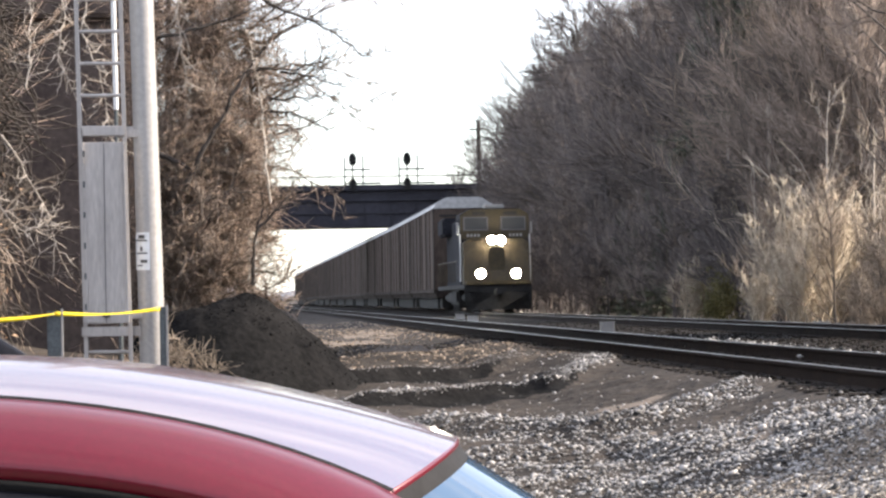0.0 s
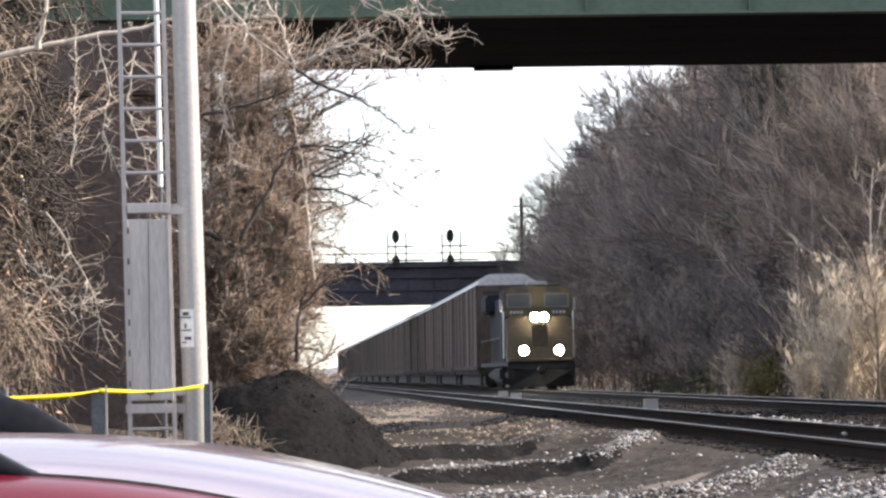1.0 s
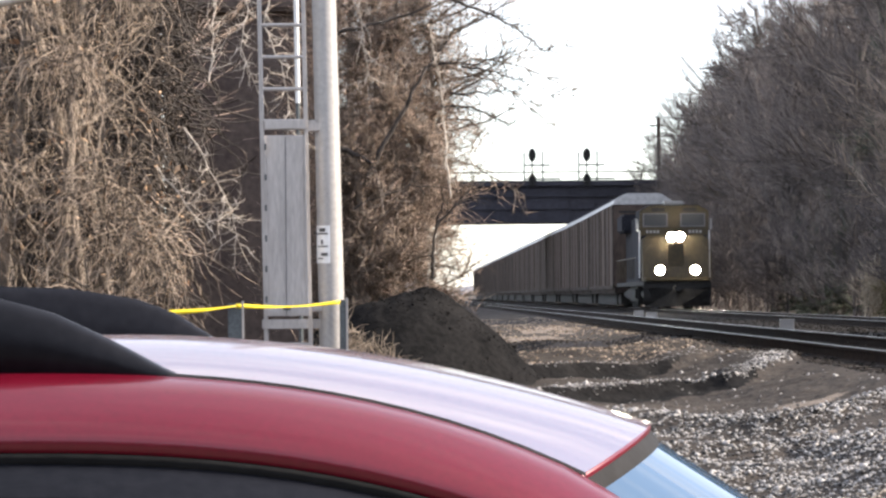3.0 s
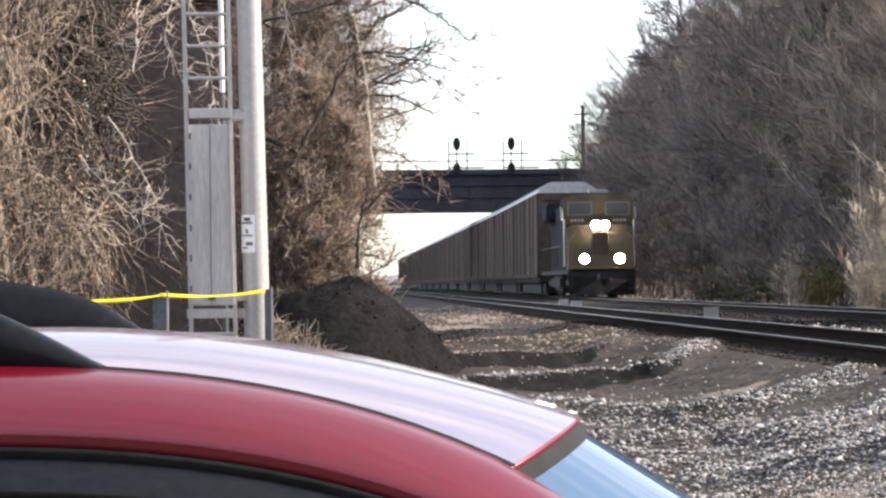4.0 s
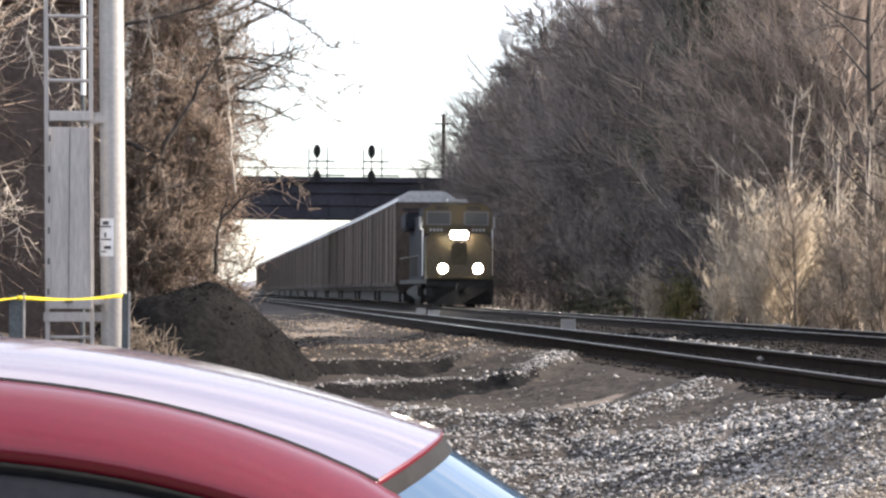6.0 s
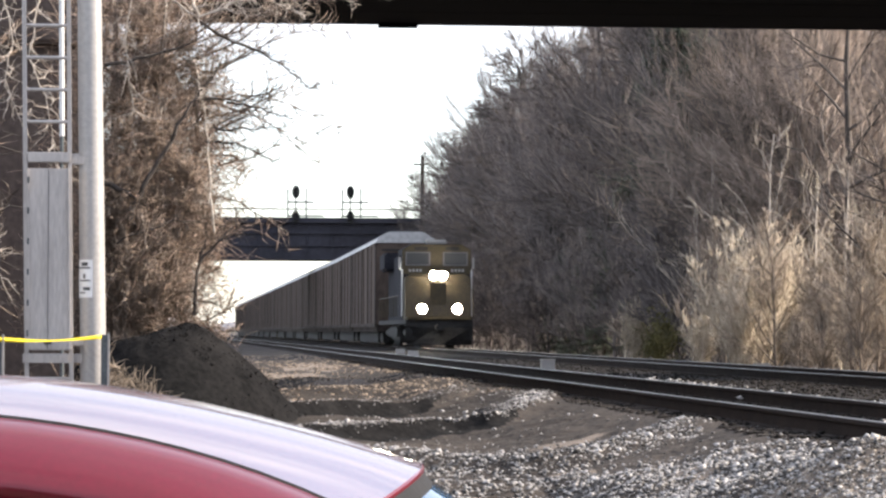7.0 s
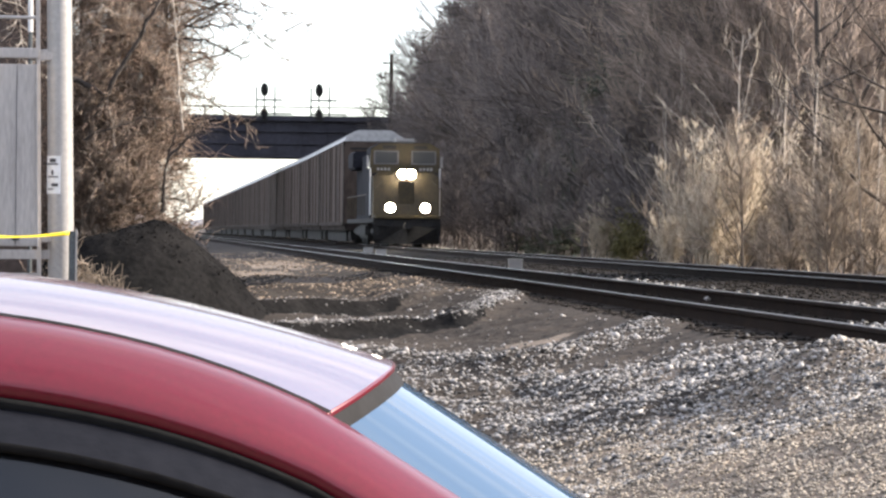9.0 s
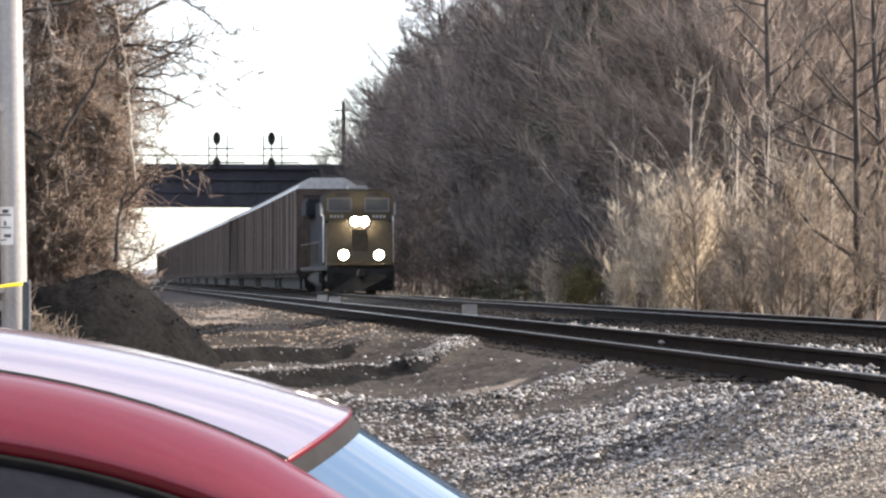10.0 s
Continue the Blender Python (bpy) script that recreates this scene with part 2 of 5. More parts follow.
def extrude_profile(name, pts, y0, y1, mat, parent=None, label="", xof=None, n=1):
    """A closed (x, z) outline drawn along y, its x moved by xof(y)."""
    ys = np.linspace(y0, y1, n + 1)
    k = len(pts)
    verts = [(p[0] + (xof(y) if xof else 0), y, p[1]) for y in ys for p in pts]
    faces = [(i * k + j, i * k + (j + 1) % k, (i + 1) * k + (j + 1) % k, (i + 1) * k + j) for i in range(n) for j in range(k)]
    faces += [tuple(range(k))[::-1], tuple(n * k + j for j in range(k))]
    return raw(name, verts, faces, mat, parent, label)


def mesh_from_arrays(name, verts, tris):
    me = bpy.data.meshes.new(name)
    me.vertices.add(len(verts))
    me.vertices.foreach_set("co", np.asarray(verts, np.float32).ravel())
    t = np.asarray(tris, np.int32)
    me.loops.add(t.size)
    me.loops.foreach_set("vertex_index", t.ravel())
    me.polygons.add(len(t))
    me.polygons.foreach_set("loop_start", np.arange(0, t.size, 3, dtype=np.int32))
    me.update(calc_edges=True)
    me.validate()
    return me


def frames_of(d):
    d = d / np.maximum(np.linalg.norm(d, axis=1, keepdims=True), 1e-9)
    up = np.where(np.abs(d[:, 2:3]) > 0.9, np.array([[1.0, 0, 0]]), np.array([[0, 0, 1.0]]))
    u = np.cross(d, up)
    u /= np.maximum(np.linalg.norm(u, axis=1, keepdims=True), 1e-9)
    return u, np.cross(d, u)


def tubes(segs, sides=4):
    """Tapered tubes: rows of p0, p1, r0, r1."""
    s = np.array(segs, float)
    p0, p1, r0, r1 = s[:, 0:3], s[:, 3:6], s[:, 6], s[:, 7]
    u, w = frames_of(p1 - p0)
    a = np.arange(sides) * 2 * np.pi / sides
    ring = np.cos(a)[None, :, None] * u[:, None] + np.sin(a)[None, :, None] * w[:, None]
    v = np.concatenate([p0[:, None] + ring * r0[:, None, None], p1[:, None] + ring * r1[:, None, None]], 1)
    n = len(s)
    base = (np.arange(n) * 2 * sides)[:, None]
    tris = []
    for i in range(sides):
        j = (i + 1) % sides
        tris.append(np.concatenate([base + i, base + j, base + sides + j], 1))
        tris.append(np.concatenate([base + i, base + sides + j, base + sides + i], 1))
    return v.reshape(-1, 3), np.concatenate(tris)


def spikes(segs):
    """Thin three-sided twigs that run to a point: rows of p0, p1, r0."""
    s = np.array(segs, float)
    p0, p1, r0 = s[:, 0:3], s[:, 3:6], s[:, 6]
    u, w = frames_of(p1 - p0)
    a = np.arange(3) * 2 * np.pi / 3
    ring = np.cos(a)[None, :, None] * u[:, None] + np.sin(a)[None, :, None] * w[:, None]
    v = np.concatenate([p0[:, None] + ring * r0[:, None, None], p1[:, None]], 1)
    base = (np.arange(len(s)) * 4)[:, None]
    tris = np.concatenate([np.concatenate([base + i, base + (i + 1) % 3, base + 3], 1) for i in range(3)])
    return v.reshape(-1, 3), tris


def strands(rng, paths, r):
    """Each path is an array of points; gives three-sided strips along it."""
    segs = []
    for p in paths:
        k = len(p) - 1
        for i in range(k):
            segs.append((*p[i], *p[i + 1], r * (1 - 0.6 * i / k), r * (1 - 0.6 * (i + 1) / k)))
    return tubes(segs, 3)


def smooth(a, b, x):
    t = np.clip((np.asarray(x, float) - a) / (b - a), 0, 1)
    return t * t * (3 - 2 * t)


# ---- ground ----
RAIL = 0.99          # top of the rails
TRACK_1 = 6.07       # centre of the near track


def track_2(y):
    y = np.asarray(y, float)
    return 11.6 + 0.8 * smooth(110, 260, y) + 0.0022 * np.maximum(y - 260, 0)


RIDGES = [  # crest line seen from above, height, half width towards the camera, half width away
    (((1.2, 36.3), (2.0, 37.0), (3.06, 37.8), (3.57, 37.9), (4.26, 40.0), (5.0, 44.0)), 0.17, 0.15, 1.0),
    (((0.6, 43.4), (1.73, 44.4), (2.4, 45.2), (3.53, 46.4), (4.2, 48.5)), 0.18, 0.16, 1.6),
    (((1.6, 31.0), (2.1, 30.3), (3.15, 28.9), (4.1, 29.6), (4.85, 30.4)), 0.19, 0.42, 0.5),
    (((1.6, 26.4), (2.1, 26.5), (3.0, 26.8), (3.5, 25.4), (4.14, 24.9), (4.6, 23.4)), 0.12, 0.38, 0.5),
    (((1.4, 23.8), (2.4, 24.2), (3.3, 22.9), (4.1, 22.0)), 0.07, 0.35, 0.45),
]


def ridge_way(line, x, y):
    """Distance past the crest, and how far inside the crest's ends x lies."""
    xs, ys = [p[0] for p in line], [p[1] for p in line]
    slope = (np.interp(x + 0.2, xs, ys) - np.interp(x - 0.2, xs, ys)) / 0.4
    return (y - np.interp(x, xs, ys) - 0.06 * np.sin(x * 3.1 + ys[0])) / np.sqrt(1 + slope**2), xs[0], xs[-1]


TAN_PATCHES = [(3.75, 32.2, 0.42, 0.75), (1.55, 37.6, 0.5, 0.4), (2.6, 33.6, 0.35, 0.4), (3.1, 62.0, 0.8, 5.0), (2.5, 75.0, 1.0, 6.0), (3.6, 88.0, 0.8, 9.0), (3.95, 24.9, 0.3, 0.4), (3.2, 27.7, 0.3, 0.4)]
HEAPS = [(4.45, 21.6, 0.2, 0.5), (4.0, 22.8, 0.06, 0.5), (3.3, 57.5, 0.12, 1.4), (2.5, 64.0, 0.1, 2.0)]


def ground_z(x, y, rough=True):
    x, y = np.asarray(x, float), np.asarray(y, float)
    low = np.interp(y, [0, 16, 19, 21, 23, 26, 30, 40, 60, 100, 300], [0, 0.02, 0.08, 0.16, 0.27, 0.36, 0.43, 0.53, 0.64, 0.74, 0.8])
    low = np.where(x < 0, low + 0.25 * smooth(0, -4, x) * smooth(22, 34, y), low)
    bed = 0.83 + 0 * x
    foot = np.interp(y, [0, 20, 24, 30, 45, 70], [2.2, 2.3, 2.8, 3.1, 3.2, 3.4])
    f = np.clip((x - foot) / (4.85 - foot), 0, 1)
    f_bed = 0.65 * f + 0.35 * f * f * (3 - 2 * f)
    z = low + (bed - low) * f_bed
    z = np.where(x > 14.2, 0.83 - 0.3 * smooth(14.2, 16, x) + 9.5 * smooth(17.5, 48, x), z)
    fill = smooth(42, 57, y) * (1 - smooth(72, 92, y))
    z = z + np.where(x < -3.4, 7.2 * smooth(-3.4, -9.5, x) * fill + 1.5 * smooth(-4, -14, x) * smooth(30, 45, y), 0)
    for line, h, s0, s1 in RIDGES:
        d, x0, x1 = ridge_way(line, x, y)
        amp = h * smooth(x0 - 0.6, x0 + 0.5, x) * (1 - smooth(x1 - 0.2, x1 + 0.3, x)) * (0.93 + 0.07 * np.sin(x * 3.3 + x0)) * (1 - 0.5 * f_bed)
        z = z + amp * np.exp(-((d / np.where(d < 0, s0, s1)) ** 2))
    for hx, hy, h, r in HEAPS:
        z = z + h * np.exp(-((x - hx) ** 2 + ((y - hy) / 1.3) ** 2) / r**2)
    if rough:
        keep = 1 - smooth(4.4, 4.8, x) * (1 - smooth(14, 15, x))
        for k in range(9):
            a, w = 0.7 + 2.4 * k, 2.2 * 1.38**k
            z = z + keep * 0.035 / (1.25**k) / 2 * np.sin(w * (x * math.cos(a) + y * math.sin(a)) + 1.7 * k + 0.8 * np.sin(0.37 * w * (x * math.sin(a) - y * math.cos(a))))
    return z


def build_ground():
    xs = np.concatenate([np.linspace(-900, -40, 12), np.linspace(-35, -6, 16), np.linspace(-5, 5.2, 131), np.linspace(5.6, 14, 14), np.linspace(14.4, 50, 60), np.linspace(60, 900, 14)])
    ys = np.concatenate([np.linspace(-300, 0, 8), np.linspace(2, 12, 7), np.linspace(12.2, 33.95, 350), np.linspace(34, 49, 330), np.linspace(49.1, 60, 110), np.linspace(61, 120, 70), np.linspace(125, 400, 60), np.linspace(430, 2500, 20)])
    X, Y = np.meshgrid(xs, ys)
    Z = ground_z(X, Y)
    Z = np.where(Y > 1500, Z - 4 * (Y - 1500) / 1000, Z)
    nx = len(xs)
    v = np.stack([X, Y, Z], -1).reshape(-1, 3)
    i = (np.arange(len(ys) - 1)[:, None] * nx + np.arange(nx - 1)[None]).ravel()
    t = np.concatenate([np.stack([i, i + 1, i + nx + 1], 1), np.stack([i, i + nx + 1, i + nx], 1)])
    me = mesh_from_arrays("ground", v, t)
    ob = finish("ground", me, "earth", None, "uneven gravelly earth beside and under the railway tracks", True)
    me.materials.append(M["litter"])
    px = np.array([p.center.x for p in me.polygons])
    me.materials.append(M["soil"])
    me.materials.append(M["track_bed"])
    me.materials.append(M["tan_dirt"])
    py = np.array([p.center.y for p in me.polygons])
    edge = -3 + 0.35 * np.sin(py * 1.1) + 0.2 * np.sin(py * 2.9 + 1)
    index = ((px > 16.3) | (px < edge)).astype(np.int32)
    index[(px > 4.95) & (px < 16.3)] = 3
    # dark soil material in a band along the near side of the two steps
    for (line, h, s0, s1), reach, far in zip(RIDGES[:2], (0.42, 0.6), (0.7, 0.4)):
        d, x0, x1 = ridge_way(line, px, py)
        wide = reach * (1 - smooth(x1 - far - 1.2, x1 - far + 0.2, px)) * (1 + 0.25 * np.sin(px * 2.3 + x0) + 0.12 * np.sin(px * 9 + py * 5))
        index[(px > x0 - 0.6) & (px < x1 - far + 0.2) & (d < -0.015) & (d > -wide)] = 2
    # bare tan dirt showing through the gravel
    for dx, dy, rx, ry in TAN_PATCHES:
        a = np.arctan2((py - dy) / ry, (px - dx) / rx)
        r = np.hypot((px - dx) / rx, (py - dy) / ry)
        index[(r < 0.8 + 0.16 * np.sin(3 * a + dx * 5) + 0.1 * np.sin(8 * a + dy)) & (index == 0)] = 4
    index[(py < 21.4 + 0.6 * np.sin(px * 2.1) + 0.3 * np.sin(px * 7 + py * 3)) & (index == 0)] = 4
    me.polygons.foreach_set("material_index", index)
    return tagged(ob, category="ground", kind="structure")


build_ground()


# ---- tracks ----
def rail_profile():
    h = 0.172
    return [(-0.07, -h), (0.07, -h), (0.07, -h + 0.012), (0.012, -h + 0.03), (0.01, -0.045), (0.036, -0.035), (0.036, -0.008), (0.028, -0.0), (-0.028, -0.0), (-0.036, -0.008), (-0.036, -0.035), (-0.01, -0.045), (-0.012, -h + 0.03), (-0.07, -h + 0.012)]


def build_track(centre, y0, y1, n, label):
    t = thing("railway_track", (0, 0, 0), label, "railway track", "railway tracks")
    for side in (-1, 1):
        pts = [(p[0] + side * 0.7535, p[1] + RAIL) for p in rail_profile()]
        r = extrude_profile("rail", pts, y0, y1, "rail", t, "rusty steel rail with a bright running surface", centre, n)
        top = [(side * 0.7535 - 0.027, RAIL), (side * 0.7535 + 0.027, RAIL), (side * 0.7535 + 0.024, RAIL + 0.004), (side * 0.7535 - 0.024, RAIL + 0.004)]
        extrude_profile("running_surface", top, y0, y1, "rail_top", r, "polished steel running surface", centre, n)
    tie = bpy.data.meshes.new("tie")
    bm = boxed(-1.3, 1.3, -0.11, 0.11, 0.66, 0.836, bevel=0.012)
    bm.to_mesh(tie)
    bm.free()
    tie.materials.append(M["tie"])
    for k in range(170):
        y = 17 + k * 0.52
        o = new("tie", tie)
        o.location = (float(centre(y)) + 0.02 * math.sin(k * 7.1), y, 0.006 * math.sin(k * 3.7))
        o.parent = t
    return t


build_track(lambda y: TRACK_1 + 0 * np.asarray(y, float), 2, 620, 40, "near railway track with rusty rails on dark wooden ties")
build_track(track_2, 2, 900, 80, "railway track carrying a freight train, rusty rails on wooden ties")


def stone_field(name, rng, pts, sizes, mat, label, category):
    """Angular stones as one object: squashed, jittered octahedra."""
    n = len(pts)
    base = np.array([[1, 0, 0], [0, 1, 0], [-1, 0, 0], [0, -1, 0], [0, 0, 0.6], [0, 0, -0.55]], float)
    f = np.array([[0, 1, 4], [1, 2, 4], [2, 3, 4], [3, 0, 4], [1, 0, 5], [2, 1, 5], [3, 2, 5], [0, 3, 5]])
    v = base[None] * (1 + rng.uniform(-0.35, 0.35, (n, 6, 3))) + rng.uniform(-0.25, 0.25, (n, 6, 3))
    a = rng.uniform(0, 2 * np.pi, n)
    tilt = rng.uniform(-0.7, 0.7, n)
    c, s = np.cos(a)[:, None], np.sin(a)[:, None]
    x, y, z = v[..., 0], v[..., 1], v[..., 2]
    y, z = y * np.cos(tilt)[:, None] - z * np.sin(tilt)[:, None], y * np.sin(tilt)[:, None] + z * np.cos(tilt)[:, None]
    v = np.stack([x * c - y * s, x * s + y * c, z], -1) * sizes[:, None, None] + pts[:, None]
    t = (np.arange(n) * 6)[:, None, None] + f[None]
    ob = finish(name, mesh_from_arrays(name, v.reshape(-1, 3), t.reshape(-1, 3)), mat)
    return tagged(ob, label, category, kind="stuff")


def scatter(rng, n, x0, x1, y0, y1, dens):
    x, y = rng.uniform(x0, x1, n), rng.uniform(y0, y1, n)
    keep = rng.uniform(0, 1, n) < dens(x, y)
    x, y = x[keep], y[keep]
    return x, y


def ridge_weight(x, y):
    w = 0 * x
    for line, h, s0, s1 in RIDGES:
        d, x0, x1 = ridge_way(line, x, y)
        w = np.maximum(w, (0.12 if s1 > 1.2 else 1) * np.exp(-((d / np.where(d < 0, s0 * (0.5 if s0 < 0.3 else 1.2), s1 * (0.35 if s0 < 0.3 else 0.6))) ** 2)) * smooth(x0 - 0.5, x0 + 0.3, x) * (1 - smooth(x1, x1 + 0.4, x)))
    for hx, hy, h, r in HEAPS:
        w = np.maximum(w, 1.2 * np.exp(-((x - hx) ** 2 + ((y - hy) / 1.3) ** 2) / (r * 1.1) ** 2))
    return w


def build_stones():
    rng = np.random.default_rng(3)
    patch = lambda x, y: 0.5 + 0.5 * np.sin(x * 2.3 + np.sin(y * 0.9) * 2) * np.sin(y * 1.3 + x * 0.7)

    def loose(x, y):
        gaps = smooth(0.3, 0.75, patch(x * 0.9 + 0.4, y * 0.8))
        front = (1 - smooth(24.5, 27.5, y)) * (0.3 + 0.5 * gaps)
        return np.clip(1.25 * ridge_weight(x, y) ** 1.1 + front + 0.16 * gaps * (y < 33) + 0.012 * (y < 50), 0, 1) * (1 - 0.85 * smooth(np.where(y < 26, 4.85, 4.5), np.where(y < 26, 5.0, 4.72), x))

    x, y = scatter(rng, 120000, 0.3, 4.9, 19, 50, loose)
    s = rng.uniform(0.007, 0.021, len(x)) * np.where(rng.uniform(0, 1, len(x)) < 0.07, 1.9, 1)
    stone_field("crushed_stone", rng, np.stack([x, y, ground_z(x, y) + s * 0.25], 1), s, "stone", "loose grey and white crushed stone in windrows", "gravel")
    x, y = scatter(rng, 94000, 0.8, 5.05, 13.0, 26, lambda x, y: 0.95 * (1 - smooth(19.5, 23.5, y)) * (1 - 0.85 * smooth(np.where(y < 26, 4.85, 4.5), np.where(y < 26, 5.0, 4.72), x)))
    s = rng.uniform(0.006, 0.016, len(x))
    stone_field("pea_gravel", rng, np.stack([x, y, ground_z(x, y) + s * 0.2], 1), s, "tan_gravel", "tan pea gravel strewn over the ground", "gravel")
    x, y = scatter(rng, 34000, 1.2, 4.8, 47, 125, lambda x, y: np.clip(0.35 * ridge_weight(x, y) * (y > 52) + 0.5 * patch(x * 0.8, y * 0.45) ** 2, 0, 1))
    s = rng.uniform(0.01, 0.034, len(x))
    stone_field("rubble", rng, np.stack([x, y, ground_z(x, y) + s * 0.25], 1), s, "rubble", "pale rubble and broken stone on bare earth", "gravel")
    x, y = scatter(rng, 36000, 4.8, 14.0, 18, 110, lambda x, y: 0.8 * np.exp(-(y - 18) / 45))
    s = rng.uniform(0.018, 0.04, len(x))
    z = ground_z(x, y) + s * 0.2
    stone_field("track_ballast", rng, np.stack([x, y, z], 1), s, "ballast", "brown-grey track ballast between and beside the rails", "gravel")
    x, y = np.concatenate([rng.normal(7.9, 0.25, 260), rng.normal(7.6, 0.3, 480), rng.normal(6.2, 0.25, 160)]), np.concatenate([rng.normal(36, 0.8, 260), rng.normal(52, 5, 480), rng.normal(28, 0.8, 160)])
    s = rng.uniform(0.02, 0.045, len(x))
    stone_field("spilled_stone", rng, np.stack([x, y, 0.84 + rng.uniform(0, 0.07, len(x))], 1), s, "stone", "spilled pale stone lying between the tracks", "gravel")


build_stones()


def build_soil_heap():
    """A dark heap with an even slope towards the track."""
    rng = np.random.default_rng(8)
    n, rings = 96, 34
    verts, tris = [], []
    cx, cy = 0.08, 43.0
    base = 0.42
    for i in range(rings + 1):
        f = i / rings
        for j in range(n):
            a = 2 * np.pi * j / n
            rx = (2.7 if math.cos(a) < 0 else 1.95) + 0.12 * math.sin(3 * a + 1) + 0.05 * math.sin(9 * a)
            ry = 2.2 + 0.2 * math.sin(2 * a)
            x, y = cx + rx * f * math.cos(a), cy + ry * f * math.sin(a)
            prof = 1.3 * (0.5 + 0.5 * math.cos(math.pi * min(1.0, f ** 1.12))) ** 0.9
            rough_ = noise.noise((x * 1.7, y * 1.7, 3)) * 0.12 + noise.noise((x * 5, y * 5, 1)) * 0.035
            verts.append((x, y, base - 0.1 * f + prof + rough_ * (1 - f * 0.5)))
    for i in range(rings):
        for j in range(n):
            a, b = i * n + j, i * n + (j + 1) % n
            tris += [(a, a + n, b + n), (a, b + n, b)]
    heap = finish("soil_heap", mesh_from_arrays("soil_heap", verts, tris), "soil", None, "", True)
    tagged(heap, "heap of dark brown soil dumped beside the track", "soil heap")
    v = np.array(verts)
    pick = v[rng.integers(n * 3, len(v), 3200)] + rng.normal(0, 0.06, (3200, 3)) * (1, 1, 0.3)
    clods = stone_field("clod_scatter", rng, pick, rng.uniform(0.006, 0.016, 3200) * np.where(rng.uniform(0, 1, 3200) < 0.04, 2.2, 1), "soil", "", "")
    clods.parent = heap


build_soil_heap()


# ---- near road bridge ----
def build_near_bridge():
    b = thing("road_bridge", (0, 64.6, 8.0), "green steel girder road bridge crossing over the tracks", "bridge")
    y0, y1, z = -5.0, 5.05, 0.0
    part("deck", boxed(-22, 60, y0 + 0.3, y1 - 0.3, 1.15, 1.5), "shade_dark_steel", b, "underside of the deck with shade put into its colour")
    for k in range(5):
        y = y0 + 0.15 + k * (y1 - y0 - 0.3) / 4
        prof = [(-0.2, 0), (0.2, 0), (0.2, 0.05), (0.02, 0.06), (0.02, 1.1), (0.18, 1.11), (0.18, 1.149), (-0.18, 1.149), (-0.18, 1.11), (-0.02, 1.1), (-0.02, 0.06), (-0.2, 0.05)]
        n = len(prof)
        v = [(x, y + q, z) for x in (-22, 60) for q, z in prof]
        f = [(i, (i + 1) % n, n + (i + 1) % n, n + i) for i in range(n)] + [tuple(range(n))[::-1], tuple(range(n, 2 * n))]
        raw("girder", v, f, "green_paint" if k == 0 else "shade_dark_steel", b, "green painted fascia girder" if k == 0 else "inner steel girder with shade put into its colour")
    for k in range(4):
        y = y0 + 0.15 + (k + 0.5) * (y1 - y0 - 0.3) / 4
        part("soffit_panel", boxed(-22, 60, y - 1.02, y + 1.02, 0.003, 0.1), "shade_dark_steel", b, "soffit plate with shade put into its colour")
    for k in range(28):
        x = -20.5 + k * 2.9
        part("stiffener", boxed(x, x + 0.03, y0 - 0.06, y0 + 0.13, 0.06, 1.09), "green_paint", b)
    part("parapet", boxed(-22, 60, y0 - 0.15, y0 + 0.2, 1.502, 2.5, bevel=0.04), "concrete", b, "concrete parapet")
    part("parapet", boxed(-22, 60, y1 - 0.2, y1 + 0.15, 1.502, 2.5, bevel=0.04), "concrete", b, "concrete parapet")
    part("bearing_plate", boxed(4.2, 5.0, y1 - 0.36, y1 + 0.02, -0.07, -0.003), "shade_dark_steel", b)
    pier = thing("bridge_pier", (-2.95, 64.6, 0.4), "shaded brown concrete wall pier under the road bridge", "bridge pier")
    part("shaft", boxed(-1.35, 1.35, -4.6, 4.6, 0.0, 6.3, bevel=0.1), "concrete", pier)
    part("cap", boxed(-1.5, 1.5, -4.9, 4.9, 6.3, 7.597, bevel=0.06), "concrete", pier)
    # wall added to stop bright sky showing through the thicket
    sky_wall = thing("bridge_abutment", (-10.0, 64.6, 0.4), "shaded brown concrete wall added beside the bridge pier to block sky gaps", "abutment")
    part("wall", boxed(-6.5, 5.6, -4.9, -4.2, 0.0, 7.59, bevel=0.05), "concrete", sky_wall)
    part("coping", boxed(-6.6, 5.65, -5.0, -4.1, 7.592, 7.598), "concrete", sky_wall)
    far = thing("bridge_pier", (27.5, 64.6, 1.5), "shaded brown concrete pier under the road bridge", "bridge pier")
    for y in (-3.6, 0.0, 3.6):
        part("column", boxed(-0.55, 0.55, y - 0.55, y + 0.55, -0.5, 5.2, bevel=0.1), "concrete", far)
    part("cap", boxed(-0.8, 0.8, -4.9, 4.9, 5.2, 6.497, bevel=0.06), "concrete", far)


build_near_bridge()


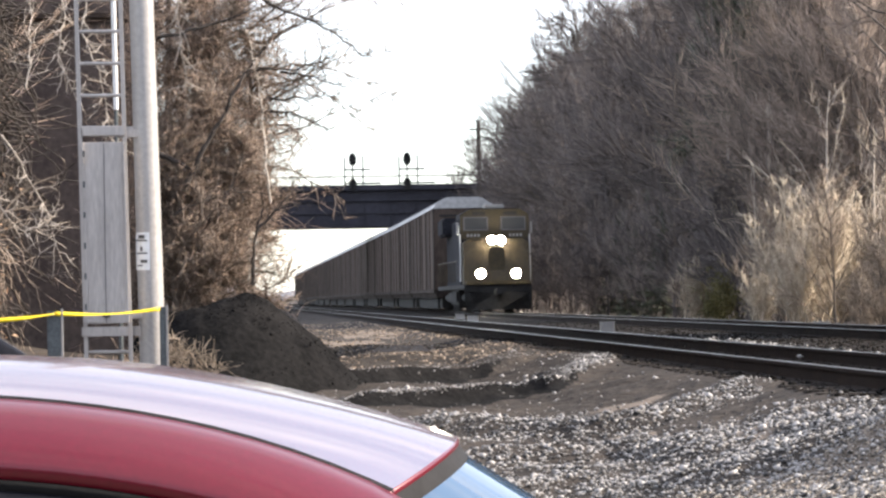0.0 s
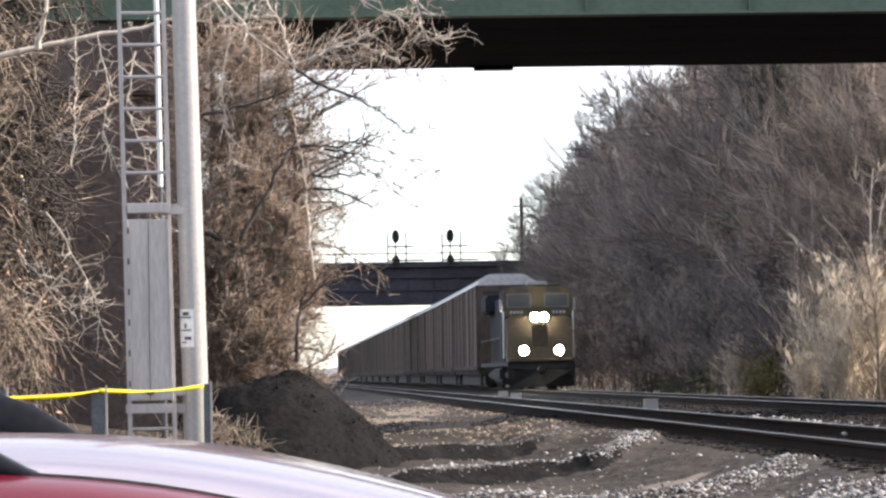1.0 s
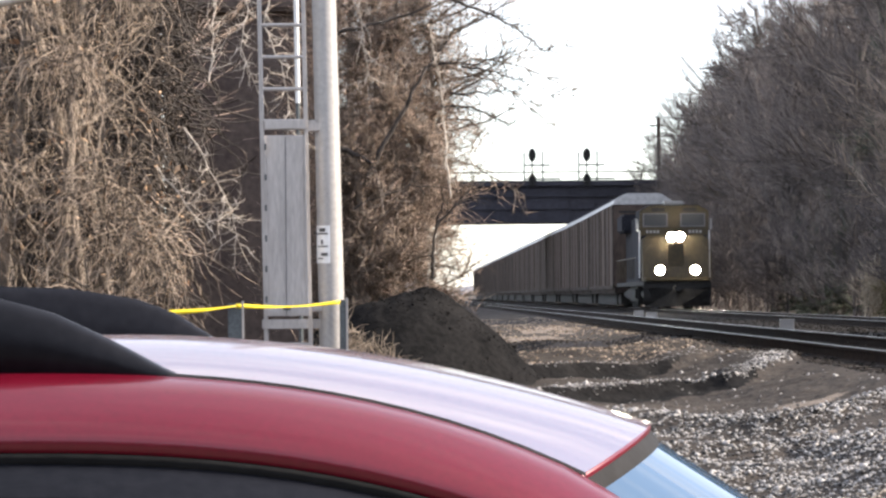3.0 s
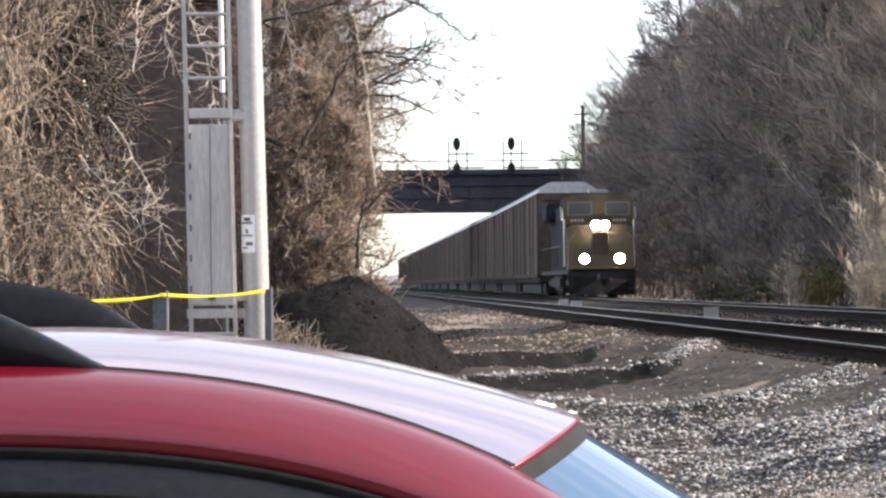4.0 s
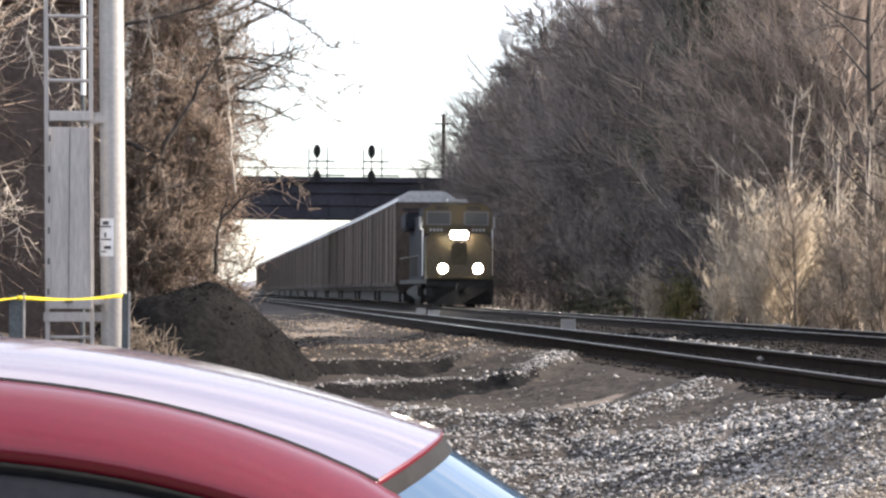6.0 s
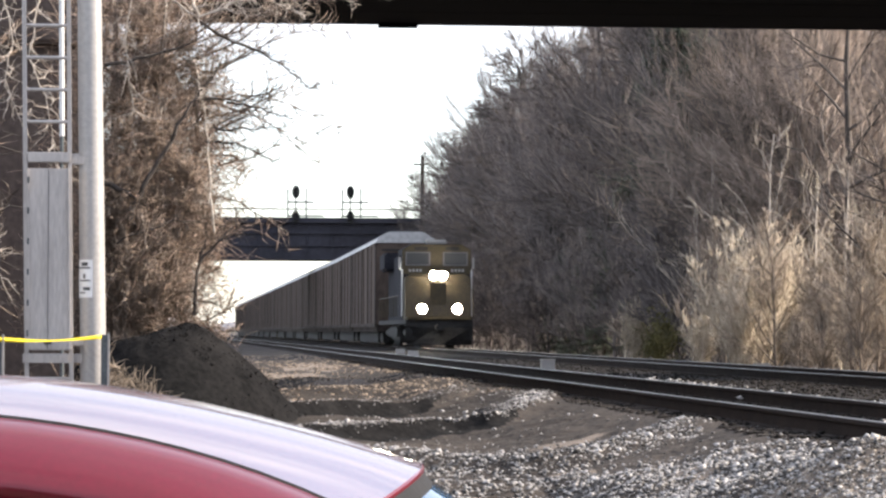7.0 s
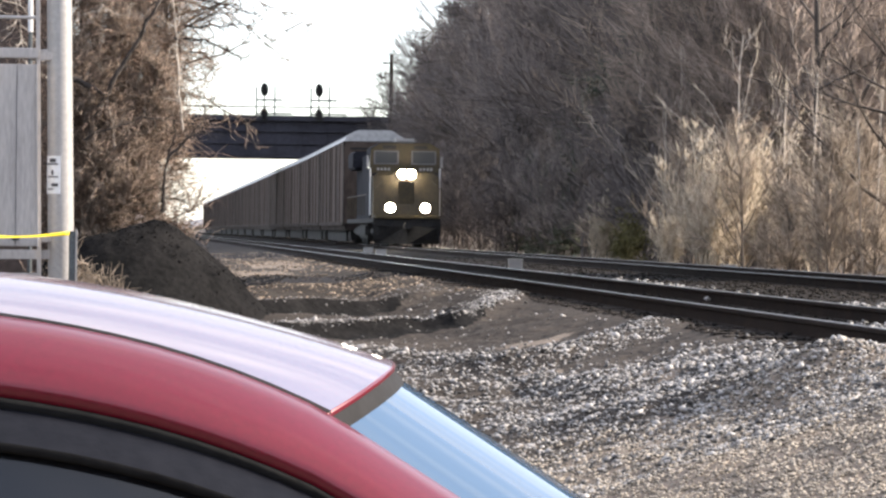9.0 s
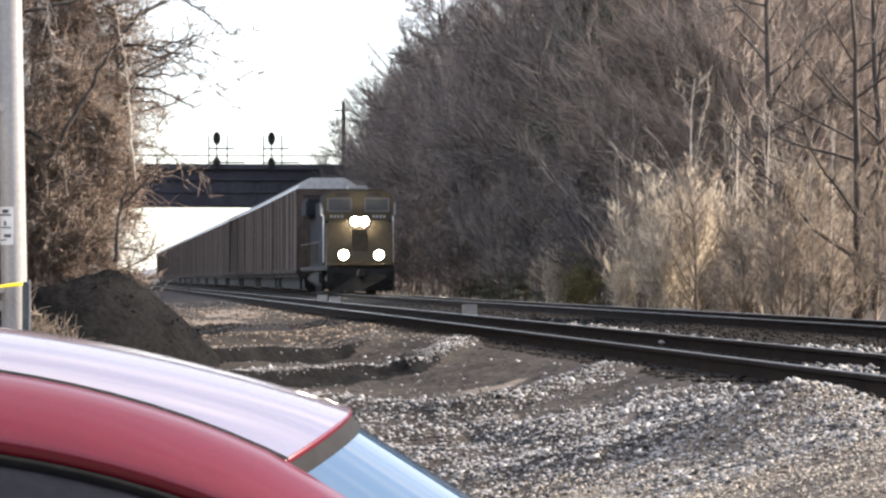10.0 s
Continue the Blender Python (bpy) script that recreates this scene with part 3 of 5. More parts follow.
# ---- far bridge with signals ----
def build_far_bridge():
    b = thing("rail_bridge", (0, 265, 7.35), "dark steel plate girder bridge far down the line", "bridge")
    bm = boxed(-16, 44, -0.03, 0.03, 0.05, 2.85)
    part("web", bm, "bridge_steel", b)
    for z, d, h in ((0.0, 0.45, 0.1), (1.02, 0.22, 0.12), (2.0, 0.3, 0.14), (2.85, 0.5, 0.42)):
        part("flange", boxed(-16, 44, -d, d, z, z + h - 0.002, bevel=0.02), "bridge_steel", b)
    for k in range(31):
        x = -15.5 + k * 2
        part("stiffener", boxed(x, x + 0.05, -0.14, -0.032, 0.12, 2.84), "bridge_steel", b)
    part("deck", boxed(-16, 44, 0.6, 9.0, 2.2, 3.1), "bridge_steel", b, "dark bridge deck")
    part("web", boxed(-16, 44, 9.1, 9.16, 0.05, 3.2), "bridge_steel", b)
    rail_ = bmesh.new()
    rod(rail_, (-16, 0.3, 3.95), (44, 0.3, 3.95), 0.05, sides=6)
    part("handrail", rail_, "signal_black", b)
    for k in range(16):
        part("rail_post", rodded((-15 + k * 4, 0.3, 3.268), (-15 + k * 4, 0.3, 3.95), 0.025, sides=6), "galv", b)
    for x in (-14.0, 42.0):
        a = thing("bridge_abutment", (x, 269, 0), "grey stone abutment of the far bridge", "abutment")
        part("wall", boxed(-4, 4, -6, 6, 0.3, 7.345, bevel=0.1), "concrete", a)


def build_signal(x):
    s = thing("railway_signal", (x, 264.6, 10.62), "black two-headed railway signal on the far bridge", "railway signal", "signals on the bridge")
    for z in (0.02, 1.98):
        head = bmesh.new()
        m = Matrix.Translation((0, -0.25, z)) @ pose(0, 0, 0, 90) @ Matrix.Diagonal((0.3, 0.52, 1, 1))
        bmesh.ops.create_cone(head, cap_ends=True, segments=28, radius1=1, radius2=1, depth=0.1, matrix=m)
        h = part("signal_head", head, "signal_black", s, "black oval signal backplate")
        part("lamp_case", boxed(-0.2, 0.2, -0.199, 0.1, z - 0.42, z + 0.42, bevel=0.1), "signal_black", h)
        for dz in (-0.28, 0.0, 0.28):
            hood = bmesh.new()
            bmesh.ops.create_cone(hood, cap_ends=False, segments=16, radius1=0.11, radius2=0.11, depth=0.22, matrix=Matrix.Translation((0, -0.42, z + dz)) @ pose(0, 0, 0, 90))
            part("hood", hood, "signal_black", h)
    part("mast", rodded((0, 0, -0.02), (0, 0, 2.2), 0.05), "signal_black", s)
    for dx, top in ((-0.62, 2.2), (0.82, 2.3)):
        part("frame_post", rodded((dx, 0, -0.05), (dx, 0, top), 0.07, sides=6), "post_steel", s)
    for z, a, c in ((1.2, -0.66, 1.4), (0.12, -0.66, 2.2)):
        part("platform_rail", rodded((a, 0, z), (c, 0, z), 0.07, sides=6), "post_steel", s)


build_far_bridge()
build_signal(9.6)
build_signal(13.86)


# ---- pole, ladder, posts and tape ----
def build_pole():
    p = thing("utility_pole", (-0.73, 32.4, 0.45), "smooth pale grey utility pole with a white notice", "utility pole")
    lean = -0.0165
    bm = bmesh.new()
    bmesh.ops.create_cone(bm, cap_ends=False, segments=40, radius1=0.126, radius2=0.1, depth=10, matrix=Matrix.Translation((lean * 5, 0, 5)) @ pose(0, 0, 0, 0, math.degrees(lean), 0))
    part("shaft", bm, "galv", p, "smooth pale grey shaft", True)
    sign = []
    for j in range(2):
        for i in range(9):
            a = radians(188 + i * 10.5)
            sign.append((0.1275 * math.cos(a) + lean * 1.7, 0.1275 * math.sin(a), 1.52 + 0.36 * j))
    faces = [(i, i + 1, i + 10, i + 9) for i in range(8)]
    n = raw("notice", sign, faces, "white", p, "white printed notice wrapped on the pole")
    n.modifiers.new("thickness", "SOLIDIFY").thickness = 0.004
    for z0, z1, i0, i1 in ((1.82, 1.855, 3, 6), (1.795, 1.81, 1, 7), (1.7, 1.745, 4, 5), (1.675, 1.688, 2, 7), (1.59, 1.62, 4, 7), (1.56, 1.572, 2, 5)):
        v = []
        for z in (z0, z1):
            for i in range(i0, i1 + 1):
                a = radians(188 + i * 10.5)
                v.append((0.1305 * math.cos(a) + lean * 1.7, 0.1305 * math.sin(a), z))
        k = i1 - i0 + 1
        raw("print_bar", v, [(i, i + 1, i + k + 1, i + k) for i in range(k - 1)], "ink", n)
    for z in (1.06, 2.78):
        part("bracket", boxed(-0.32, -0.1, -0.1, -0.03, z, z + 0.08, bevel=0.01), "aluminium", p)


def build_ladder():
    l = thing("fixed_ladder", (-1.17, 32.3, 0.5), "grey metal ladder with a locked climbing guard panel", "ladder")
    tilt = -0.014
    for sx in (-0.215, 0.205):
        bm = boxed(-0.02, 0.02, -0.035, 0.035, 0.3, 8.2, bevel=0.006)
        for v in bm.verts:
            v.co.x += sx + tilt * (v.co.z - 2)
        part("side_rail", bm, "aluminium", l)
    for k in range(19):
        z = 2.83 + 0.305 * k
        if z < 8.1:
            part("rung", rodded((-0.21 + tilt * (z - 2), 0, z), (0.21 + tilt * (z - 2), 0, z), 0.017, sides=10), "aluminium", l)
    for k in range(7):
        z = 0.7 + 0.305 * k
        part("rung", rodded((-0.21 + tilt * (z - 2), 0.03, z), (0.21 + tilt * (z - 2), 0.03, z), 0.017, sides=10), "aluminium", l)
    bm = bmesh.new()
    box(bm, -0.2, 0.2, -0.075, -0.04, 0.97, 2.69, bevel=0.008)
    box(bm, -0.203, -0.185, -0.1, -0.04, 0.97, 2.69)
    box(bm, 0.185, 0.203, -0.1, -0.04, 0.97, 2.69)
    for v in bm.verts:
        v.co.x += tilt * (v.co.z - 2)
    g = part("guard_panel", bm, "aluminium", l, "plain weathered aluminium guard panel")
    part("seam", boxed(-0.005, 0.002, -0.079, -0.0755, 0.98, 2.68), "grey_trim", g)
    part("latch", boxed(-0.035, 0.035, -0.1, -0.075, 1.03, 1.06, bevel=0.006), "post_steel", g)
    for k in range(6):
        part("hinge", boxed(-0.2, -0.18, -0.112, -0.1, 1.1 + 0.29 * k, 1.16 + 0.29 * k, bevel=0.003), "post_steel", g)
    for z in (0.85, 2.75):
        part("crossbar", boxed(-0.24, 0.36, 0.036, 0.06, z, z + 0.09, bevel=0.005), "aluminium", l)
        part("crossbar", boxed(-0.2, 0.2, -0.06, -0.037, z, z + 0.09, bevel=0.005), "aluminium", l)
    c = thing("conduit", (-1.08, 33.2, 0.5), "white sunlit conduit pipe behind the ladder", "pipe")
    part("pipe", rodded((0.0, 0, 3.05), (-0.05, 0, 8), 0.024, sides=10), "white", c)
    part("pipe_foot", rodded((0.02, 0, 0), (0.0, 0, 3.05), 0.02, sides=8), "post_steel", c)


def build_posts():
    made = []
    for x, y, h, w, lab in ((-1.62, 31.6, 1.0, 0.075, "dark steel barrier post with a pale edge"), (-2.5, 31.3, 1.0, 0.06, "dark steel barrier post with a pale edge"), (-0.63, 32.05, 1.02, 0.035, "narrow steel post strapped against the utility pole"), (-3.45, 31.0, 1.0, 0.06, "dark steel barrier post with a pale edge")):
        z = 0.6
        p = thing("barrier_post", (x, y, z), lab, "post", "posts holding the yellow tape")
        bm = bmesh.new()
        box(bm, -w, w * 0.7, -0.03, 0.03, -0.3, h, bevel=0.008)
        part("post_body", bm, "post_steel", p)
        part("flange", boxed(w * 0.702, w * 0.702 + 0.02, -0.035, 0.035, -0.3, h + 0.02, bevel=0.004), "galv", p, "pale galvanised flange")
        made.append((x, y))
    t = thing("barrier_tape", (0, 0, 0), "yellow plastic barrier tape strung between posts", "tape")
    stops = [(-3.45, 30.94, 1.5), (-2.5, 31.24, 1.53), (-1.62, 31.54, 1.575), (-0.66, 32.0, 1.6)]
    for (xa, ya, za), (xb, yb, zb) in zip(stops, stops[1:]):
        v, n = [], 24
        for i in range(n + 1):
            f = i / n
            tw = 0.5 * math.sin(f * 6 + xa * 3) + 0.5
            wv = 0.007 + 0.013 * tw
            z = za + (zb - za) * f - 0.025 * math.sin(f * math.pi)
            y = ya + (yb - ya) * f
            v += [(xa + (xb - xa) * f, y - 0.015 * (1 - tw), z - wv), (xa + (xb - xa) * f, y + 0.015 * (1 - tw), z + wv)]
        r = raw("tape_span", v, [(2 * i, 2 * i + 2, 2 * i + 3, 2 * i + 1) for i in range(n)], "tape", t, smooth=True)
        r.modifiers.new("thickness", "SOLIDIFY").thickness = 0.002


build_pole()
build_ladder()
build_posts()


def build_track_box(x, y, w, h, label):
    b = thing("track_box", (x, y, 0.84), label, "junction box", "boxes beside the rails")
    part("body", boxed(-w / 2, w / 2, -0.14, 0.14, -0.02, h, bevel=0.02), "galv", b)
    part("lid", boxed(-w / 2 - 0.012, w / 2 + 0.012, -0.152, 0.152, h + 0.001, h + 0.03, bevel=0.01), "galv", b, "grey metal lid")


build_track_box(7.78, 70, 0.28, 0.24, "pale grey trackside junction box between the tracks")
build_track_box(13.15, 75, 0.34, 0.13, "low pale junction box beside the far rail")
build_track_box(8.4, 118, 0.36, 0.16, "pale grey trackside junction box between the tracks")
build_track_box(8.9, 132, 0.36, 0.16, "pale grey trackside junction box between the tracks")


def build_far_pole():
    p = thing("telegraph_pole", (18.8, 255, 0.8), "tall dark wooden utility pole among the trees", "utility pole")
    part("shaft", rodded((0, 0, 0), (0, 0, 14.2), 0.2, 0.14), "tie", p)
    part("crossarm", boxed(-0.7, 0.7, -0.06, 0.06, 13.5, 13.62), "tie", p)


build_far_pole()


# ---- freight train ----
def build_locomotive():
    y0 = 149.5
    x0 = float(track_2(y0 + 11))
    yaw = math.degrees(-math.atan((float(track_2(y0 + 22)) - float(track_2(y0))) / 22))
    L = thing("locomotive", (x0, y0, RAIL), "dark blue and yellow diesel freight locomotive with lit headlights", "locomotive")
    L.matrix_basis = pose(x0, y0, RAIL, 0, 0, yaw)

    def cab_profile(bm, hw, z0, z1, chamfer, ya, yb):
        pts = [(-hw, z0), (hw, z0), (hw, z1 - chamfer * 0.9), (hw - chamfer * 1.6, z1), (-hw + chamfer * 1.6, z1), (-hw, z1 - chamfer * 0.9)]
        a = [bm.verts.new((x, ya, z)) for x, z in pts]
        b = [bm.verts.new((x, yb, z)) for x, z in pts]
        bm.faces.new(a)
        bm.faces.new(b[::-1])
        for i in range(6):
            bm.faces.new((a[i], b[i], b[(i + 1) % 6], a[(i + 1) % 6]))

    cab = bmesh.new()
    cab_profile(cab, 1.53, 1.25, 4.66, 0.28, 2.1, 5.2)
    part("cab", cab, "loco_blue", L, "dark blue cab with a chamfered roof")
    nose = bmesh.new()
    cab_profile(nose, 1.48, 1.25, 3.28, 0.18, 0.85, 2.1)
    for v in nose.verts:
        if v.co.y < 1 and v.co.z > 2:
            v.co.y += 0.35
    part("nose", nose, "loco_yellow", L, "yellow short nose")
    bm = bmesh.new()
    cab_profile(bm, 1.54, 3.29, 4.62, 0.27, 2.05, 2.098)
    part("cab_front_band", bm, "loco_yellow", L, "dull yellow cab front round the windscreens")
    for sx in (-1, 1):
        w = part("windscreen", boxed(sx * 0.84 - 0.5, sx * 0.84 + 0.5, 2.015, 2.049, 3.72, 4.24, bevel=0.015), "loco_glass", L, "pale reflecting windscreen pane")
        part("window_frame", boxed(sx * 0.84 - 0.56, sx * 0.84 + 0.56, 2.03, 2.0495, 3.67, 4.29), "grey_trim", w, "grey window frame")
        part("number_board", boxed(sx * 0.7 - 0.3, sx * 0.7 + 0.3, 2.03, 2.049, 4.36, 4.52), "loco_black", L)
        for k in range(4):
            part("letter_bar", boxed(sx * 0.95 - 0.3 + 0.16 * k, sx * 0.95 - 0.2 + 0.16 * k, 2.035, 2.048, 3.4, 3.52), "galv", L)
        # white colour stands for the sunlit rim along the cab's edge
        part("corner_handrail", rodded((sx * 1.56, 1.95, 1.4), (sx * 1.56, 1.95, 3.5), 0.03, sides=8), "white", L, "corner handrail, white for the sunlit cab edge")
        part("side_window", boxed(sx * 1.532 - 0.01, sx * 1.532 + 0.01, 3.0, 4.2, 3.5, 4.15), "loco_glass", L)
        part("mirror", boxed(sx * 1.66 - 0.05, sx * 1.66 + 0.05, 2.2, 2.26, 3.55, 4.05, bevel=0.01), "galv", L, "pale side mirror")
        part("grab_iron", rodded((sx * 1.5, 0.15, 1.3), (sx * 1.5, 0.15, 2.5), 0.02, sides=8), "loco_yellow", L)
        part("grab_iron", rodded((sx * 1.5, 0.15, 2.5), (sx * 1.1, 0.4, 2.9), 0.02, sides=8), "loco_yellow", L)
        lampb = part("ditch_light", rodded((sx * 0.78, 0.3, 1.72), (sx * 0.78, 0.05, 1.72), 0.21, 0.24, 20), "loco_black", L)
        part("lens", rodded((sx * 0.78, 0.045, 1.72), (sx * 0.78, 0.03, 1.72), 0.2, 0.2, 20), "lamp", lampb, "glowing white lens")
        for k in range(3):
            part("step", boxed(sx * 1.25 - 0.25, sx * 1.25 + 0.25, 0.2, 0.5, 0.35 + 0.3 * k, 0.39 + 0.3 * k), "loco_black", L)
        part("handrail", rodded((sx * 1.5, 5.5, 2.35), (sx * 1.5, 21.5, 2.35), 0.025, sides=8), "loco_yellow", L)
        for k in range(9):
            part("stanchion", rodded((sx * 1.5, 5.6 + k * 1.95, 1.4), (sx * 1.5, 5.6 + k * 1.95, 2.35), 0.022, sides=8), "loco_yellow", L)
    part("roof_unit", boxed(-0.45, 0.55, 2.7, 4.4, 4.661, 4.86, bevel=0.09), "galv", L, "pale rounded roof unit")
    hl = part("headlight", boxed(-0.42, 0.42, 1.0, 1.5, 3.02, 3.42, bevel=0.05), "loco_black", L)
    for sx in (-0.2, 0.2):
        part("lens", rodded((sx, 0.995, 3.22), (sx, 0.97, 3.22), 0.19, 0.19, 20), "lamp", hl, "glowing white lens")
    part("nose_door", boxed(-0.35, 0.35, 0.97, 1.0, 1.4, 2.9, bevel=0.02), "loco_yellow", L)
    part("anticlimber", boxed(-1.45, 1.45, 0.1, 0.6, 1.24, 1.42, bevel=0.04), "loco_yellow", L)
    part("pilot", boxed(-1.5, 1.5, 0.28, 0.5, 0.45, 1.24, bevel=0.05), "loco_black", L)
    plow = bmesh.new()
    pts = [(-1.45, 0.35, 0.12), (0, -0.25, 0.12), (1.45, 0.35, 0.12), (-1.45, 0.3, 0.9), (0, 0.1, 0.9), (1.45, 0.3, 0.9)]
    v = [plow.verts.new(p) for p in pts]
    for f in ((0, 1, 4, 3), (1, 2, 5, 4)):
        plow.faces.new([v[i] for i in f])
    bmesh.ops.solidify(plow, geom=plow.faces[:], thickness=0.05)
    part("snow_plow", plow, "loco_black", L)
    part("coupler", boxed(-0.18, 0.18, -0.45, 0.4, 0.75, 1.05, bevel=0.06), "loco_black", L)
    part("frame", boxed(-1.5, 1.5, 0.5, 22.0, 1.05, 1.248), "loco_black", L)
    hood = bmesh.new()
    cab_profile(hood, 1.05, 1.25, 4.45, 0.18, 5.2, 21.6)
    part("long_hood", hood, "loco_blue", L)
    part("radiator", boxed(-1.5, 1.5, 17.0, 21.4, 3.7, 4.6, bevel=0.1), "loco_blue", L)
    part("exhaust_stack", boxed(-0.3, 0.3, 11.0, 12.0, 4.451, 4.7, bevel=0.05), "loco_black", L)
    part("horn", rodded((0.1, 4.2, 4.75), (0.1, 3.9, 4.75), 0.05, 0.12), "galv", L)
    part("horn_stand", rodded((0.1, 4.2, 4.6), (0.1, 4.2, 4.75), 0.03), "galv", L)
    part("fuel_tank", boxed(-1.4, 1.4, 8.0, 14.5, 0.35, 1.048, bevel=0.12), "loco_black", L)
    for yb in (1.8, 15.8):
        tr = part("bogie", boxed(-1.25, 1.25, yb, yb + 4.4, 0.5, 0.85, bevel=0.08), "loco_black", L)
        for k in range(3):
            for sx in (-1, 1):
                part("wheel", rodded((sx * 0.68, yb + 0.55 + k * 1.65, 0.5), (sx * 0.82, yb + 0.55 + k * 1.65, 0.5), 0.5, sides=24), "loco_black", tr)


def build_autorack(y0):
    xa, xb = float(track_2(y0)), float(track_2(y0 + 27))
    W, EAVE, TOP, LEN = 1.56, 5.25, 5.82, 27.2
    A = thing("autorack_car", (0, 0, 0), "tall tan-grey covered autorack rail car with a pale roof", "rail car", "autorack train cars")
    A.matrix_basis = pose(xa, y0, RAIL, 0, 0, math.degrees(-math.atan((xb - xa) / 27)))
    part("underframe", boxed(-1.45, 1.45, 0.1, LEN - 0.1, 0.72, 1.1), "rack_post", A)
    part("end_wall", boxed(-W + 0.05, W - 0.05, 0.0, 0.12, 1.1, EAVE), "rack_side", A)
    part("end_wall", boxed(-W + 0.05, W - 0.05, LEN - 0.12, LEN, 1.1, EAVE), "rack_side", A)
    for sx in (-1, 1):
        for k in range(13):
            a = 0.06 + k * (LEN - 0.12) / 13
            b = a + (LEN - 0.12) / 13 - 0.06 * (k % 2)
            part("side_panel", boxed(sx * (W - 0.06) - 0.02, sx * (W - 0.06) + 0.02, a, b - 0.01, 1.1, EAVE), "rack_side", A)
        for k in (0, 2, 4, 6, 7, 9, 11, 13):
            a = k * (LEN - 0.12) / 13
            wide = 0.9 if k in (0, 13) else 0.16
            a = min(a, LEN - wide)
            part("side_post", boxed(sx * (W - 0.02) - 0.03, sx * (W - 0.02) + 0.03, a, a + wide, 1.1, EAVE), "rack_post", A)
        part("sill", boxed(sx * W - 0.03, sx * W + 0.03, 0, LEN, 0.95, 1.14), "rack_post", A)
        part("door_edge", boxed(sx * 0.03 - 0.02, sx * 0.03 + 0.02, -0.03, -0.002, 1.2, EAVE - 0.1), "rack_post", A)
        part("vent_slot", boxed(sx * 0.8 - 0.45, sx * 0.8 + 0.45, -0.03, -0.002, EAVE - 0.42, EAVE - 0.32), "loco_black", A)
    prof = [(-W, EAVE), (W, EAVE), (W * 0.93, EAVE + 0.2), (W * 0.62, TOP - 0.06), (W * 0.5, TOP), (-W * 0.5, TOP), (-W * 0.62, TOP - 0.06), (-W * 0.93, EAVE + 0.2)]
    extrude_profile("roof", prof, -0.05, LEN + 0.05, "rack_roof", A, "pale grey corrugated roof")
    for k in range(18):
        a = 0.7 + k * 1.5
        rib = [(x * 1.006, z + 0.018) for x, z in prof[2:]]
        extrude_profile("roof_rib", rib, a, a + 0.1, "rack_roof", A)
    # bogie blocks and brake gear reach low to block bright gaps underneath
    for yb in (1.2, LEN - 3.6):
        t = part("bogie", boxed(-1.1, 1.1, yb, yb + 2.4, 0.16, 0.7, bevel=0.05), "loco_black", A)
        for k in (0, 1):
            for sx in (-1, 1):
                part("wheel", rodded((sx * 0.68, yb + 0.35 + k * 1.75, 0.42), (sx * 0.82, yb + 0.35 + k * 1.75, 0.42), 0.42, sides=20), "loco_black", t)
    part("brake_gear", boxed(-1.2, 1.2, 3.7, LEN - 3.7, 0.12, 0.72, bevel=0.05), "loco_black", A, "dark brake gear under the floor, deepened to block bright gaps")
    part("coupler", boxed(-0.14, 0.14, -0.5, 0.2, 0.74, 1.0, bevel=0.04), "loco_black", A)
    return A


build_locomotive()
first = build_autorack(172.6)
for k in range(1, 16):
    y = 172.6 + 28.2 * k
    xa, xb = float(track_2(y)), float(track_2(y + 27))
    copy_thing(first, pose(xa, y, RAIL, 0, 0, math.degrees(-math.atan((xb - xa) / 27))))


# ---- trees ----
def wander(rng, p, d, length, n, bend, lift):
    pts = [np.array(p, float)]
    d = np.array(d, float) / np.linalg.norm(d)
    for _ in range(n):
        d = d + rng.normal(0, bend, 3) + (0, 0, lift)
        d /= np.linalg.norm(d)
        pts.append(pts[-1] + d * length / n)
    return pts, d


def side_way(rng, d, angle):
    u, w = frames_of(np.array([d]))
    a = rng.uniform(0, 2 * np.pi)
    o = np.cos(a) * u[0] + np.sin(a) * w[0]
    return np.cos(angle) * np.array(d) + np.sin(angle) * o


